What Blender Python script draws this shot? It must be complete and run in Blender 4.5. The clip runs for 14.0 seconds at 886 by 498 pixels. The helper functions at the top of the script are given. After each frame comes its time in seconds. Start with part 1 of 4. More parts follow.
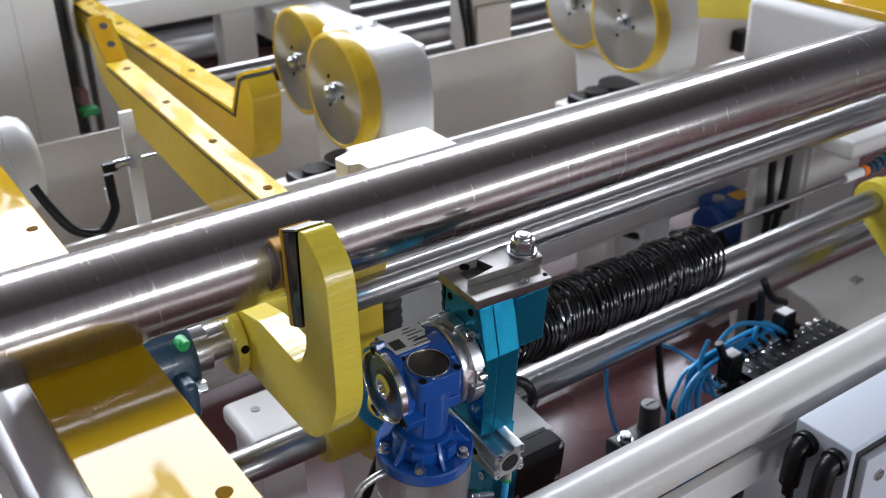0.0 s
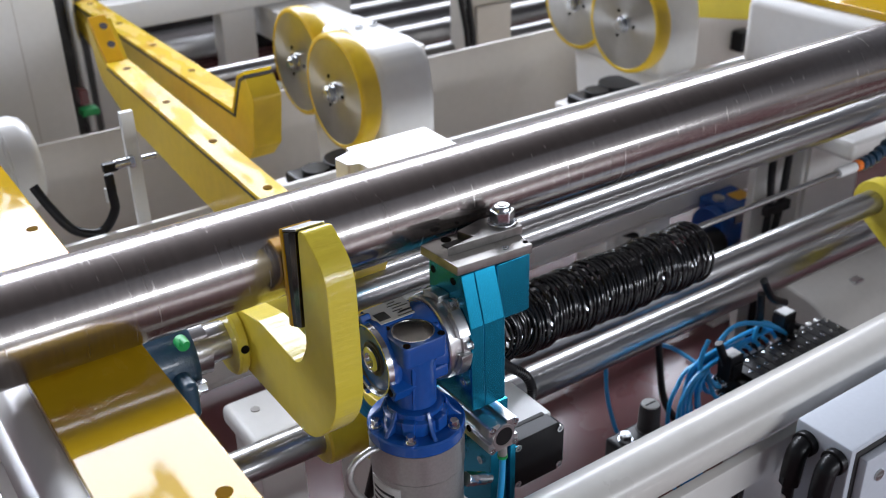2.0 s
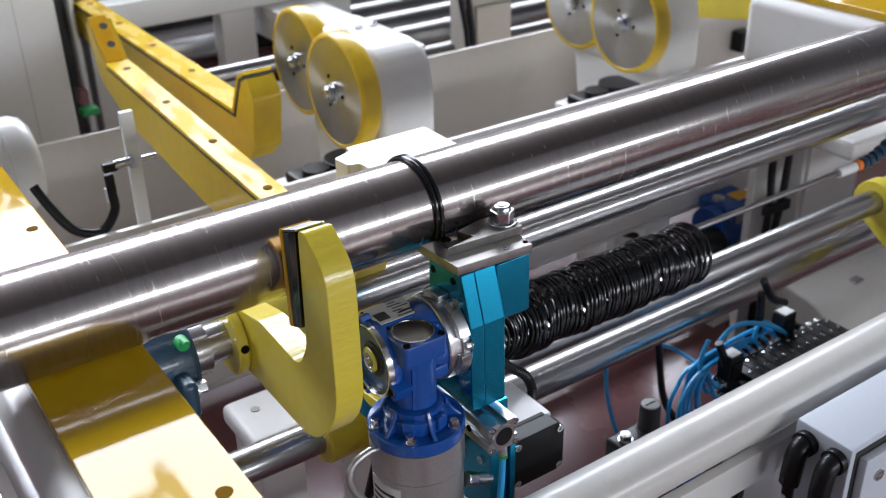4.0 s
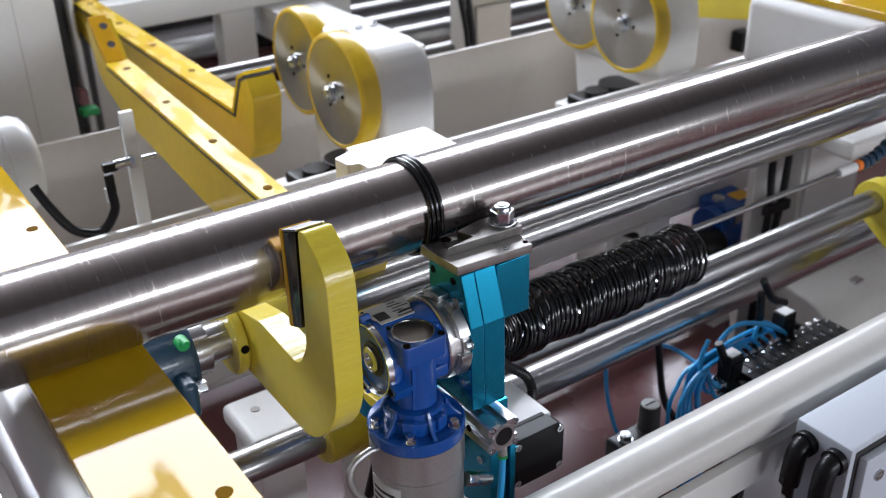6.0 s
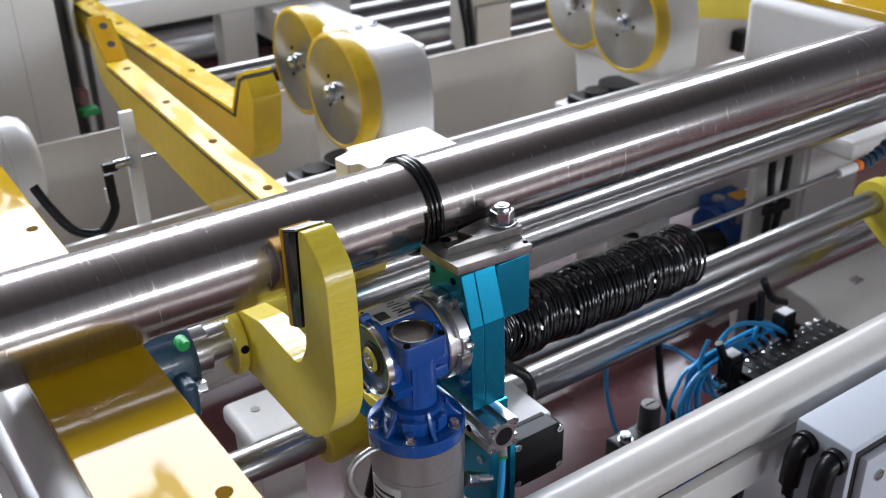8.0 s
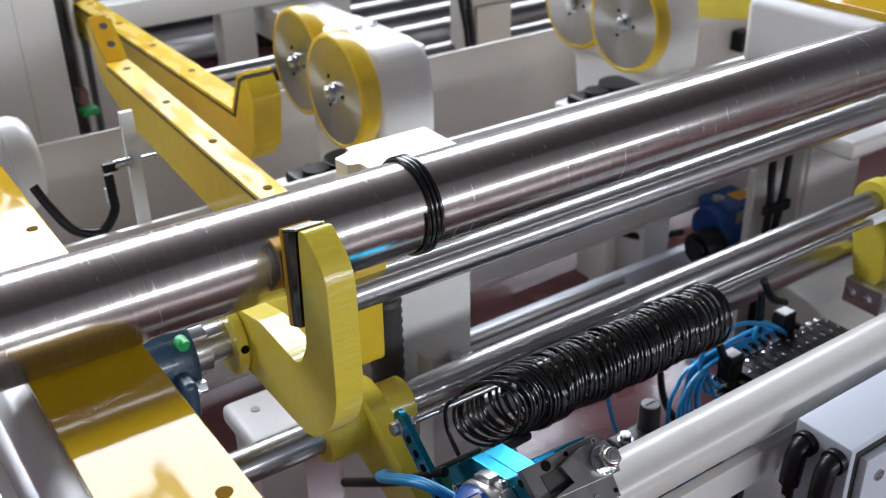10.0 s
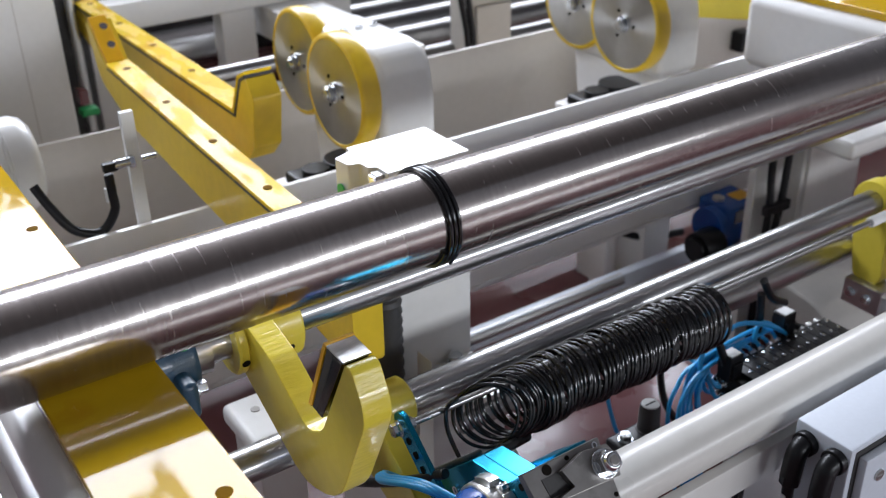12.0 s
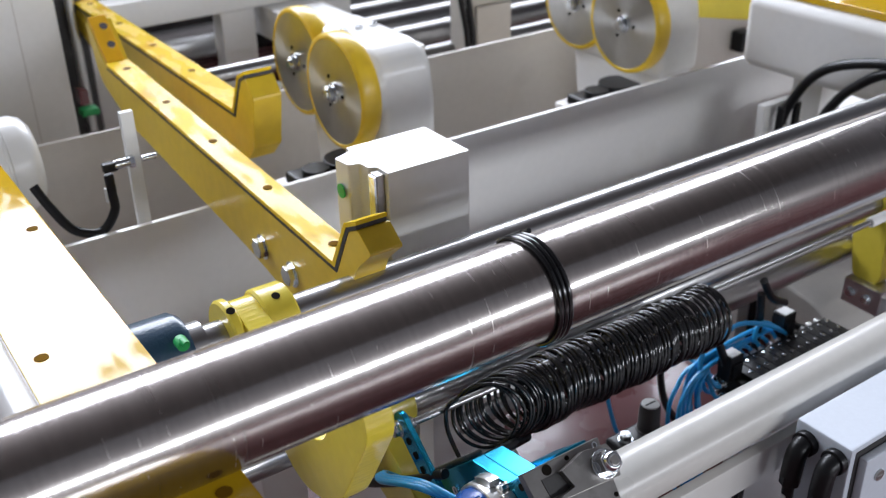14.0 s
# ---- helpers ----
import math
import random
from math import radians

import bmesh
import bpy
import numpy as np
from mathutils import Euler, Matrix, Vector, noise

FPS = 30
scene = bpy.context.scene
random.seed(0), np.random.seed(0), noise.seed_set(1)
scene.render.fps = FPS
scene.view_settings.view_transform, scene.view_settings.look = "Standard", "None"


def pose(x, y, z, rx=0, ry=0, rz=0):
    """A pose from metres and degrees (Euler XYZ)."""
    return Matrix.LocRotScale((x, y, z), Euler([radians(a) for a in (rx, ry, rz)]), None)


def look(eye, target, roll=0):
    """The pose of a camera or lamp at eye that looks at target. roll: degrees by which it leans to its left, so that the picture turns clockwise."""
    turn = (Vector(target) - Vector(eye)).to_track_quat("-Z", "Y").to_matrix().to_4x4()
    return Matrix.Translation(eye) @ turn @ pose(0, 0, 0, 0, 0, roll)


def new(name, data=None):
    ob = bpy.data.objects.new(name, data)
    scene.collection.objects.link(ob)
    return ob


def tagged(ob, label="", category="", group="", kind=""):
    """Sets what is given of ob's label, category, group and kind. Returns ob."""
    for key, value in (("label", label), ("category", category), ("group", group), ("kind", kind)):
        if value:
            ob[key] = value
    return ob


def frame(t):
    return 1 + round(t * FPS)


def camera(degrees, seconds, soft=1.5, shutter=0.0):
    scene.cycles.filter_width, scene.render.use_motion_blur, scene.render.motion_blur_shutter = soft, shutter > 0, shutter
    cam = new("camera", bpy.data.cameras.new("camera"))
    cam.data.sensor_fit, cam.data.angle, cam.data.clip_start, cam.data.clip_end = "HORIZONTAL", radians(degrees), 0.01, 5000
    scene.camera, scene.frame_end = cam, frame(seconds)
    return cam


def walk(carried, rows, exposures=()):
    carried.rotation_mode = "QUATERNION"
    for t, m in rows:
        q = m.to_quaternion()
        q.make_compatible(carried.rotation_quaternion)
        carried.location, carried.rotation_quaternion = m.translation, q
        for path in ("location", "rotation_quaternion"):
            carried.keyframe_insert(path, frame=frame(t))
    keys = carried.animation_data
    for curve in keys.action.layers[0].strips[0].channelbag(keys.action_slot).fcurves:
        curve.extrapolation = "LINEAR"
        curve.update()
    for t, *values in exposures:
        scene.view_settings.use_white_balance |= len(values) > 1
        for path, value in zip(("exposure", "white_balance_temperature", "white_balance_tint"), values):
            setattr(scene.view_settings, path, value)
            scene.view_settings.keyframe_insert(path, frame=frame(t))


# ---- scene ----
# ---- camera ----
EYE = 1.45                       # the lens above the floor
YAW, PITCH, ROLL = radians(55.973), radians(28.034), -1.311
cam = camera(47.056, 14.0, 1.05)
AIM = (math.cos(PITCH) * math.cos(YAW), math.cos(PITCH) * math.sin(YAW), EYE - math.sin(PITCH))
walk(cam, [(0.0, look((0, 0, EYE), AIM, ROLL)), (14.0, look((0, 0, EYE), AIM, ROLL))], [(0.0, 0.0), (14.0, 0.0)])
cam.data.dof.use_dof = True
cam.data.dof.focus_distance = 1.13
cam.data.dof.aperture_fstop = 6.5

# ---- world and light ----
world = bpy.data.worlds.new("world")
scene.world = world
world.use_nodes = True
world.node_tree.nodes["Background"].inputs[0].default_value = (0.8, 0.88, 1.0, 1)
world.node_tree.nodes["Background"].inputs[1].default_value = 0.6


def window_light(name, at, target, sx, sy, watts, colour):
    data = bpy.data.lights.new(name, "AREA")
    data.shape, data.size, data.size_y, data.energy, data.color = "RECTANGLE", sx, sy, watts, colour
    ob = new(name, data)
    ob.matrix_world = look(at, target)
    return ob


window_light("far_window_light", (4.0, 8.9, EYE + 5.5), (4.0, 1.0, EYE + 5.5), 18, 5.6, 3800, (0.90, 0.955, 1.09))
window_light("near_window_light", (3.6, -6.9, EYE + 0.95), (3.6, 1.0, EYE + 0.95), 9.0, 0.8, 430, (0.92, 0.97, 1.06))

# ---- materials ----


def material(name, base, rough=0.5, metal=0.0, grain=0.06, scale=40.0, bump=0.0, coat=0.0, dirt=None, dirt_scale=4.0, dirt_at=0.6, stretch=None, rand=0.0, aniso=0.0, spec=0.5, rough_var=0.08):
    m = bpy.data.materials.new(name)
    m.use_nodes = True
    nt = m.node_tree
    n, l = nt.nodes, nt.links
    b = n["Principled BSDF"]
    b.inputs["Roughness"].default_value = rough
    b.inputs["Metallic"].default_value = metal
    b.inputs["Coat Weight"].default_value = coat
    b.inputs["Coat Roughness"].default_value = 0.05
    b.inputs["Specular IOR Level"].default_value = spec
    b.inputs["Anisotropic"].default_value = aniso
    co = n.new("ShaderNodeTexCoord")
    mp = n.new("ShaderNodeMapping")
    l.new(co.outputs["Object"], mp.inputs[0])
    if stretch:
        mp.inputs["Scale"].default_value = stretch
    fine = n.new("ShaderNodeTexNoise")
    fine.inputs["Scale"].default_value = scale
    fine.inputs["Detail"].default_value = 5
    l.new(mp.outputs[0], fine.inputs["Vector"])
    wide = n.new("ShaderNodeTexNoise")
    wide.inputs["Scale"].default_value = dirt_scale
    wide.inputs["Detail"].default_value = 6
    l.new(co.outputs["Object"], wide.inputs["Vector"])
    dark = tuple(c * (1 - grain * 2) for c in base)
    light = tuple(min(1, c * (1 + grain)) for c in base)
    mix = n.new("ShaderNodeMix")
    mix.data_type = "RGBA"
    mix.inputs[6].default_value, mix.inputs[7].default_value = (*dark, 1), (*light, 1)
    l.new(fine.outputs[0], mix.inputs[0])
    last = mix.outputs[2]
    if dirt:
        ramp = n.new("ShaderNodeMapRange")
        ramp.inputs[1].default_value, ramp.inputs[2].default_value = dirt_at, dirt_at + 0.12
        l.new(wide.outputs[0], ramp.inputs[0])
        m2 = n.new("ShaderNodeMix")
        m2.data_type = "RGBA"
        m2.inputs[7].default_value = (*dirt, 1)
        l.new(ramp.outputs[0], m2.inputs[0])
        l.new(last, m2.inputs[6])
        last = m2.outputs[2]
    if rand:
        info = n.new("ShaderNodeObjectInfo")
        hsv = n.new("ShaderNodeHueSaturation")
        mr = n.new("ShaderNodeMapRange")
        mr.inputs[3].default_value, mr.inputs[4].default_value = 1 - rand, 1 + rand
        l.new(info.outputs["Random"], mr.inputs[0])
        l.new(mr.outputs[0], hsv.inputs["Value"])
        l.new(last, hsv.inputs["Color"])
        last = hsv.outputs[0]
    l.new(last, b.inputs["Base Color"])
    rr = n.new("ShaderNodeMapRange")
    rr.inputs[3].default_value, rr.inputs[4].default_value = max(0.02, rough - rough_var), rough + rough_var
    l.new(wide.outputs[0], rr.inputs[0])
    l.new(rr.outputs[0], b.inputs["Roughness"])
    if bump:
        bp = n.new("ShaderNodeBump")
        bp.inputs["Strength"].default_value = bump
        bp.inputs["Distance"].default_value = 0.002
        l.new(fine.outputs[0], bp.inputs["Height"])
        l.new(bp.outputs[0], b.inputs["Normal"])
    return m


def radial(m):
    """Turning marks round the axle."""
    n, l = m.node_tree.nodes, m.node_tree.links
    tan = n.new("ShaderNodeTangent")
    tan.direction_type, tan.axis = "RADIAL", "X"
    l.new(tan.outputs[0], n["Principled BSDF"].inputs["Tangent"])
    n["Principled BSDF"].inputs["Anisotropic"].default_value = 0.85


STEEL = material("polished_steel", (0.47, 0.445, 0.425), 0.12, 1.0, 0.16, 22, 0.0, stretch=(9, 0.6, 0.6), dirt_scale=9, rough_var=0.03)


def scratch(m):
    """Evenly spaced turning rings, broken round the tube, over fine grinding marks."""
    n, l = m.node_tree.nodes, m.node_tree.links
    b = n["Principled BSDF"]
    co = n.new("ShaderNodeTexCoord")

    def noise(stretch, scale, detail):
        mp = n.new("ShaderNodeMapping")
        mp.inputs["Scale"].default_value = stretch
        l.new(co.outputs["Object"], mp.inputs[0])
        nz = n.new("ShaderNodeTexNoise")
        nz.inputs["Scale"].default_value, nz.inputs["Detail"].default_value = scale, detail
        l.new(mp.outputs[0], nz.inputs["Vector"])
        return nz.outputs[0]

    def ramp(value, a, z, low, high):
        mr = n.new("ShaderNodeMapRange")
        for k, v in zip((1, 2, 3, 4), (a, z, low, high)):
            mr.inputs[k].default_value = v
        l.new(value, mr.inputs[0])
        return mr.outputs[0]

    def calc(kind, p, q):
        m2 = n.new("ShaderNodeMath")
        m2.operation = kind
        l.new(p, m2.inputs[0])
        l.new(q, m2.inputs[1])
        return m2.outputs[0]

    wave = n.new("ShaderNodeTexWave")
    wave.wave_type, wave.bands_direction = "BANDS", "X"
    wave.inputs["Scale"].default_value, wave.inputs["Distortion"].default_value = 13.0, 0.4
    wave.inputs["Detail"].default_value, wave.inputs["Detail Scale"].default_value = 2, 3.0
    l.new(co.outputs["Object"], wave.inputs["Vector"])
    grind = noise((170, 3, 3), 5.0, 4)
    rings = calc("MULTIPLY", ramp(wave.outputs["Fac"], 0.985, 1.0, 0.0, 1.0), ramp(noise((6, 26, 26), 2.0, 3), 0.50, 0.60, 0.0, 1.0))
    rough = calc("ADD", ramp(grind, 0.35, 0.75, 0.10, 0.26), ramp(rings, 0.0, 1.0, 0.0, 0.12))
    l.new(rough, b.inputs["Roughness"])
    bp = n.new("ShaderNodeBump")
    bp.inputs["Strength"].default_value, bp.inputs["Distance"].default_value = 0.03, 0.0002
    l.new(grind, bp.inputs["Height"])
    l.new(bp.outputs[0], b.inputs["Normal"])


scratch(STEEL)


def haze(m, rough, tint, share):
    """A second, duller lobe for steel that is polished by brushing."""
    n, l = m.node_tree.nodes, m.node_tree.links
    dull = n.new("ShaderNodeBsdfPrincipled")
    dull.inputs["Metallic"].default_value, dull.inputs["Roughness"].default_value = 1.0, rough
    dull.inputs["Base Color"].default_value = (*tint, 1)
    mix = n.new("ShaderNodeMixShader")
    mix.inputs[0].default_value = share
    l.new(n["Principled BSDF"].outputs[0], mix.inputs[1])
    l.new(dull.outputs[0], mix.inputs[2])
    l.new(mix.outputs[0], n["Material Output"].inputs[0])


haze(STEEL, 0.40, (0.33, 0.285, 0.265), 0.30)
SHAFT = material("ground_shaft_steel", (0.46, 0.46, 0.465), 0.15, 1.0, 0.06, 40, 0.02, stretch=(10, 1, 1), rough_var=0.04)

haze(SHAFT, 0.38, (0.36, 0.355, 0.35), 0.5)
ALU = material("brushed_aluminium", (0.66, 0.66, 0.66), 0.32, 1.0, 0.08, 60, 0.04, stretch=(1, 12, 1))
CAST = material("cast_aluminium", (0.55, 0.55, 0.54), 0.42, 1.0, 0.1, 260, 0.25)
MACHINED = material("machined_tool_steel", (0.30, 0.285, 0.27), 0.34, 1.0, 0.16, 50, 0.06, dirt=(0.17, 0.16, 0.15), dirt_at=0.58, dirt_scale=30)
DARKSTEEL = material("dark_bright_steel", (0.13, 0.12, 0.11), 0.22, 1.0, 0.14, 60, 0.04)
ZINC = material("zinc_plated_steel", (0.68, 0.70, 0.72), 0.2, 1.0, 0.08, 90, 0.03)
YELLOW = material("yellow_machine_paint", (0.72, 0.58, 0.06), 0.3, 0, 0.06, 55, 0.26, coat=0.3, dirt=(0.65, 0.50, 0.05), dirt_at=0.62, dirt_scale=7)
CUTYELLOW = material("yellow_paint_on_flame_cut_edge", (0.72, 0.58, 0.06), 0.24, 0, 0.06, 90, 0.45, coat=0.4, stretch=(0.35, 1.6, 1.6), dirt=(0.62, 0.47, 0.05), dirt_at=0.6, dirt_scale=16)
WARMYELLOW = material("warm_yellow_arm_paint", (0.74, 0.51, 0.03), 0.34, 0, 0.08, 45, 0.2, coat=0.15, dirt=(0.64, 0.42, 0.03), dirt_at=0.58, dirt_scale=8)
TYRE = material("yellow_polyurethane_tyre", (0.80, 0.53, 0.03), 0.34, 0, 0.06, 50, 0.04, coat=0.2, dirt=(0.70, 0.44, 0.03), dirt_at=0.6, dirt_scale=20)
DISC = material("turned_disc_steel", (0.62, 0.61, 0.58), 0.34, 1.0, 0.1, 30, 0.05, dirt_scale=12)
radial(DISC)
GUARD = material("amber_polyurethane", (0.86, 0.46, 0.015), 0.32, 0, 0.06, 50, 0.04, coat=0.3, dirt=(0.66, 0.36, 0.03), dirt_at=0.62, dirt_scale=14)
TOPPING = material("worn_yellow_polyurethane", (0.60, 0.37, 0.012), 0.14, 0, 0.06, 30, 0.01, coat=0.0, dirt=(0.46, 0.22, 0.006), dirt_at=0.585, dirt_scale=9, rough_var=0.1)


def stained(m, scale, low, high, at):
    """Matt rubbed patches on a glossy face."""
    n, l = m.node_tree.nodes, m.node_tree.links
    co = n.new("ShaderNodeTexCoord")
    mp = n.new("ShaderNodeMapping")
    mp.inputs["Scale"].default_value = (1.8, 0.55, 1)
    l.new(co.outputs["Object"], mp.inputs[0])
    nz = n.new("ShaderNodeTexNoise")
    nz.inputs["Scale"].default_value, nz.inputs["Detail"].default_value = scale, 7
    l.new(mp.outputs[0], nz.inputs["Vector"])
    mr = n.new("ShaderNodeMapRange")
    mr.inputs[1].default_value, mr.inputs[2].default_value = at, at + 0.1
    mr.inputs[3].default_value, mr.inputs[4].default_value = low, high
    l.new(nz.outputs[0], mr.inputs[0])
    l.new(mr.outputs[0], n["Principled BSDF"].inputs["Roughness"])
    gloss = n.new("ShaderNodeMapRange")     # rubbed patches are also less glossy
    gloss.inputs[1].default_value, gloss.inputs[2].default_value = at + 0.02, at + 0.09
    gloss.inputs[3].default_value, gloss.inputs[4].default_value = n["Principled BSDF"].inputs["Specular IOR Level"].default_value, 0.10
    l.new(nz.outputs[0], gloss.inputs[0])
    l.new(gloss.outputs[0], n["Principled BSDF"].inputs["Specular IOR Level"])


stained(TOPPING, 12, 0.05, 0.34, 0.535)
WHITE = material("white_machine_paint", (0.76, 0.745, 0.715), 0.32, 0, 0.03, 60, 0.05, coat=0.4, dirt=(0.69, 0.67, 0.63), dirt_at=0.6, dirt_scale=5)
WHITE.node_tree.nodes["Principled BSDF"].inputs["Coat Roughness"].default_value = 0.16
BEAM = material("glossy_white_beam_paint", (0.64, 0.62, 0.58), 0.30, 0, 0.03, 60, 0.04, coat=0.1, dirt=(0.56, 0.54, 0.50), dirt_at=0.6, dirt_scale=5)
DULL = material("dull_grey_steel", (0.30, 0.295, 0.29), 0.36, 1.0, 0.12, 30, 0.05, stretch=(8, 1, 1))
CREAM = material("cream_machine_paint", (0.56, 0.52, 0.46), 0.36, 0, 0.04, 50, 0.05, coat=0.25, dirt=(0.49, 0.45, 0.39), dirt_at=0.58, dirt_scale=4)
# white toned down to grey: shade is put into this colour
SHADEGREY = material("shade_toned_grey_paint", (0.40, 0.38, 0.35), 0.4, 0, 0.05, 60, 0.06, coat=0.3)
WALLS = material("grey_hall_wall", (0.12, 0.12, 0.125), 0.7, 0, 0.06, 20, 0.1)
DARKCEIL = material("dark_hall_ceiling", (0.07, 0.06, 0.056), 0.8, 0, 0.1, 12, 0.1)
GREY = material("light_grey_cabinet_paint", (0.60, 0.64, 0.70), 0.42, 0, 0.03, 150, 0.08)
BLUE = material("blue_gearbox_enamel", (0.008, 0.078, 0.34), 0.27, 0, 0.10, 130, 0.14, coat=0.4)
NAVY = material("dark_blue_bearing_paint", (0.018, 0.055, 0.10), 0.3, 0, 0.1, 170, 0.35, coat=0.3)
TEAL = material("teal_anodised_aluminium", (0.012, 0.31, 0.50), 0.25, 0.88, 0.06, 90, 0.03, stretch=(1, 1, 10))
BLACK = material("black_plastic", (0.009, 0.009, 0.010), 0.34, 0, 0.1, 80, 0.05, spec=0.28)
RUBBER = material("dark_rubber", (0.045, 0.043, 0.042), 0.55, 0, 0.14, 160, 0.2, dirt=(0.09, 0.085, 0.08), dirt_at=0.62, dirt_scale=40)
CORD = material("black_cord_sheath", (0.006, 0.006, 0.007), 0.17, 0, 0.1, 120, 0.02, coat=0.3)
HOSE = material("blue_air_hose", (0.02, 0.33, 0.68), 0.3, 0, 0.05, 50, 0.02, coat=0.2)
FLOOR = material("oxblood_floor_paint", (0.16, 0.055, 0.06), 0.28, 0, 0.08, 6, 0.03, coat=0.2, dirt=(0.195, 0.078, 0.084), dirt_at=0.55, dirt_scale=2)
PALEROD = material("pale_nylon", (0.78, 0.78, 0.76), 0.4, 0, 0.03, 60, 0.03)
GREEN = material("green_plastic_cap", (0.008, 0.34, 0.08), 0.4, 0, 0.05, 60, 0.02)
ORANGE = material("orange_plastic", (0.85, 0.20, 0.02), 0.4, 0, 0.05, 60, 0.02)
LABEL = material("silver_paper_label", (0.62, 0.62, 0.61), 0.4, 0.0, 0.04, 60, 0.02)
INK = material("black_ink", (0.02, 0.02, 0.02), 0.5, 0, 0.05, 60, 0.0)
HOLE = material("dark_bore", (0.012, 0.010, 0.008), 0.9, 0, 0.1, 60, 0.0, spec=0.05)
AMBERHOLE = material("dark_amber_bore", (0.20, 0.10, 0.008), 0.9, 0, 0.1, 60, 0.0, spec=0.05)
STRIP = material("worn_running_strip", (0.84, 0.57, 0.02), 0.4, 0, 0.12, 45, 0.04, coat=0.0, spec=0.2, dirt=(0.68, 0.38, 0.012), dirt_at=0.54, dirt_scale=16, stretch=(4, 1, 1), rough_var=0.16)
stained(STRIP, 16, 0.2, 0.42, 0.47)

# ---- building helpers: x along the tube, y away, z from the lens's level ----
ORIGIN = {}


def thing(name, label, category, at=(0, 0, 0), group="", kind=""):
    ob = new(name)
    ob.empty_display_size = 0.05
    ob.matrix_world = pose(at[0], at[1], at[2] + EYE)
    ORIGIN[ob.name] = Vector(at)
    return tagged(ob, label, category, group, kind)


def finish(bm, mat, name, smooth=40):
    bmesh.ops.recalc_face_normals(bm, faces=bm.faces)
    me = bpy.data.meshes.new(name)
    bm.to_mesh(me)
    bm.free()
    me.materials.append(mat)
    me.polygons.foreach_set("use_smooth", [smooth > 0] * len(me.polygons))
    if smooth:
        me.set_sharp_from_angle(angle=radians(smooth))
    return me


def weigh(ob, smooth):
    """Large faces stay flat beside their rounded edges."""
    if smooth:
        mod = ob.modifiers.new("weighted_normal", "WEIGHTED_NORMAL")
        mod.keep_sharp = True


def part(name, bm, mat, parent, label="", smooth=40):
    o = ORIGIN[parent.name]
    bmesh.ops.translate(bm, verts=bm.verts, vec=-o)
    ob = new(name, finish(bm, mat, name, smooth))
    ob.parent = parent
    weigh(ob, smooth)
    ORIGIN[ob.name] = o
    return tagged(ob, label)


def rim(ob, mat):
    """The faces round the edge of a plate that lies across x take their own finish."""
    ob.data.materials.append(mat)
    for f in ob.data.polygons:
        if abs(f.normal.x) < 0.6:
            f.material_index = 1


def solid(name, bm, mat, label, category, kind="structure", smooth=40):
    bmesh.ops.translate(bm, verts=bm.verts, vec=(0, 0, EYE))
    ob = new(name, finish(bm, mat, name, smooth))
    weigh(ob, smooth)
    ORIGIN[ob.name] = Vector((0, 0, 0))
    return tagged(ob, label, category, "", kind)


def bevelled(bm, w, seg=2, angle=30):
    if w:
        edges = [e for e in bm.edges if len(e.link_faces) == 2 and e.calc_face_angle(0) > radians(angle)]
        bmesh.ops.bevel(bm, geom=edges, offset=w, segments=seg, affect="EDGES", profile=0.5, clamp_overlap=True)
    return bm


def box(x0, x1, y0, y1, z0, z1, bevel=0.0015, seg=2):
    bm = bmesh.new()
    bmesh.ops.create_cube(bm, size=1)
    bmesh.ops.transform(bm, verts=bm.verts, matrix=Matrix.Translation(((x0 + x1) / 2, (y0 + y1) / 2, (z0 + z1) / 2)) @ Matrix.Diagonal((x1 - x0, y1 - y0, z1 - z0, 1)))
    return bevelled(bm, bevel, seg)


AXES = {"x": Matrix.Rotation(radians(90), 4, "Y"), "y": Matrix.Rotation(radians(-90), 4, "X"), "z": Matrix.Identity(4)}


def cyl(axis, centre, r, length, seg=40, bevel=0.0, r2=None):
    """A cylinder along an axis round its centre; r2 is the radius at its positive end."""
    bm = bmesh.new()
    bmesh.ops.create_cone(bm, cap_ends=True, segments=seg, radius1=r, radius2=r if r2 is None else r2, depth=length)
    bmesh.ops.transform(bm, verts=bm.verts, matrix=Matrix.Translation(centre) @ AXES[axis])
    return bevelled(bm, bevel, 2, 50)


def prism(axis, pts, a, b, bevel=0.0, seg=2):
    """A polygon pushed along an axis from a to b: yz points for x, xz for y, xy for z."""
    bm = bmesh.new()
    put = {"x": lambda p, q: (q, p[0], p[1]), "y": lambda p, q: (p[0], q, p[1]), "z": lambda p, q: (p[0], p[1], q)}[axis]
    low = [bm.verts.new(put(p, a)) for p in pts]
    high = [bm.verts.new(put(p, b)) for p in pts]
    n = len(pts)
    bm.faces.new(low)
    bm.faces.new(high[::-1])
    for i in range(n):
        bm.faces.new((low[i], high[i], high[(i + 1) % n], low[(i + 1) % n]))
    bmesh.ops.recalc_face_normals(bm, faces=bm.faces)
    return bevelled(bm, bevel, seg, 25)


def rounded(pts, r, steps=5):
    """A polygon with its corners rounded; a point may carry its own radius."""
    out = []
    n = len(pts)
    for i, p in enumerate(pts):
        rad = p[2] if len(p) > 2 else r
        a, c, b = Vector(pts[i - 1][:2]), Vector(p[:2]), Vector(pts[(i + 1) % n][:2])
        u, v = (a - c), (b - c)
        k = min(rad, u.length * 0.49, v.length * 0.49)
        s, e = c + u.normalized() * k, c + v.normalized() * k
        for j in range(steps + 1):
            t = j / steps
            out.append(tuple((1 - t) ** 2 * s + 2 * t * (1 - t) * c + t * t * e))
    return out


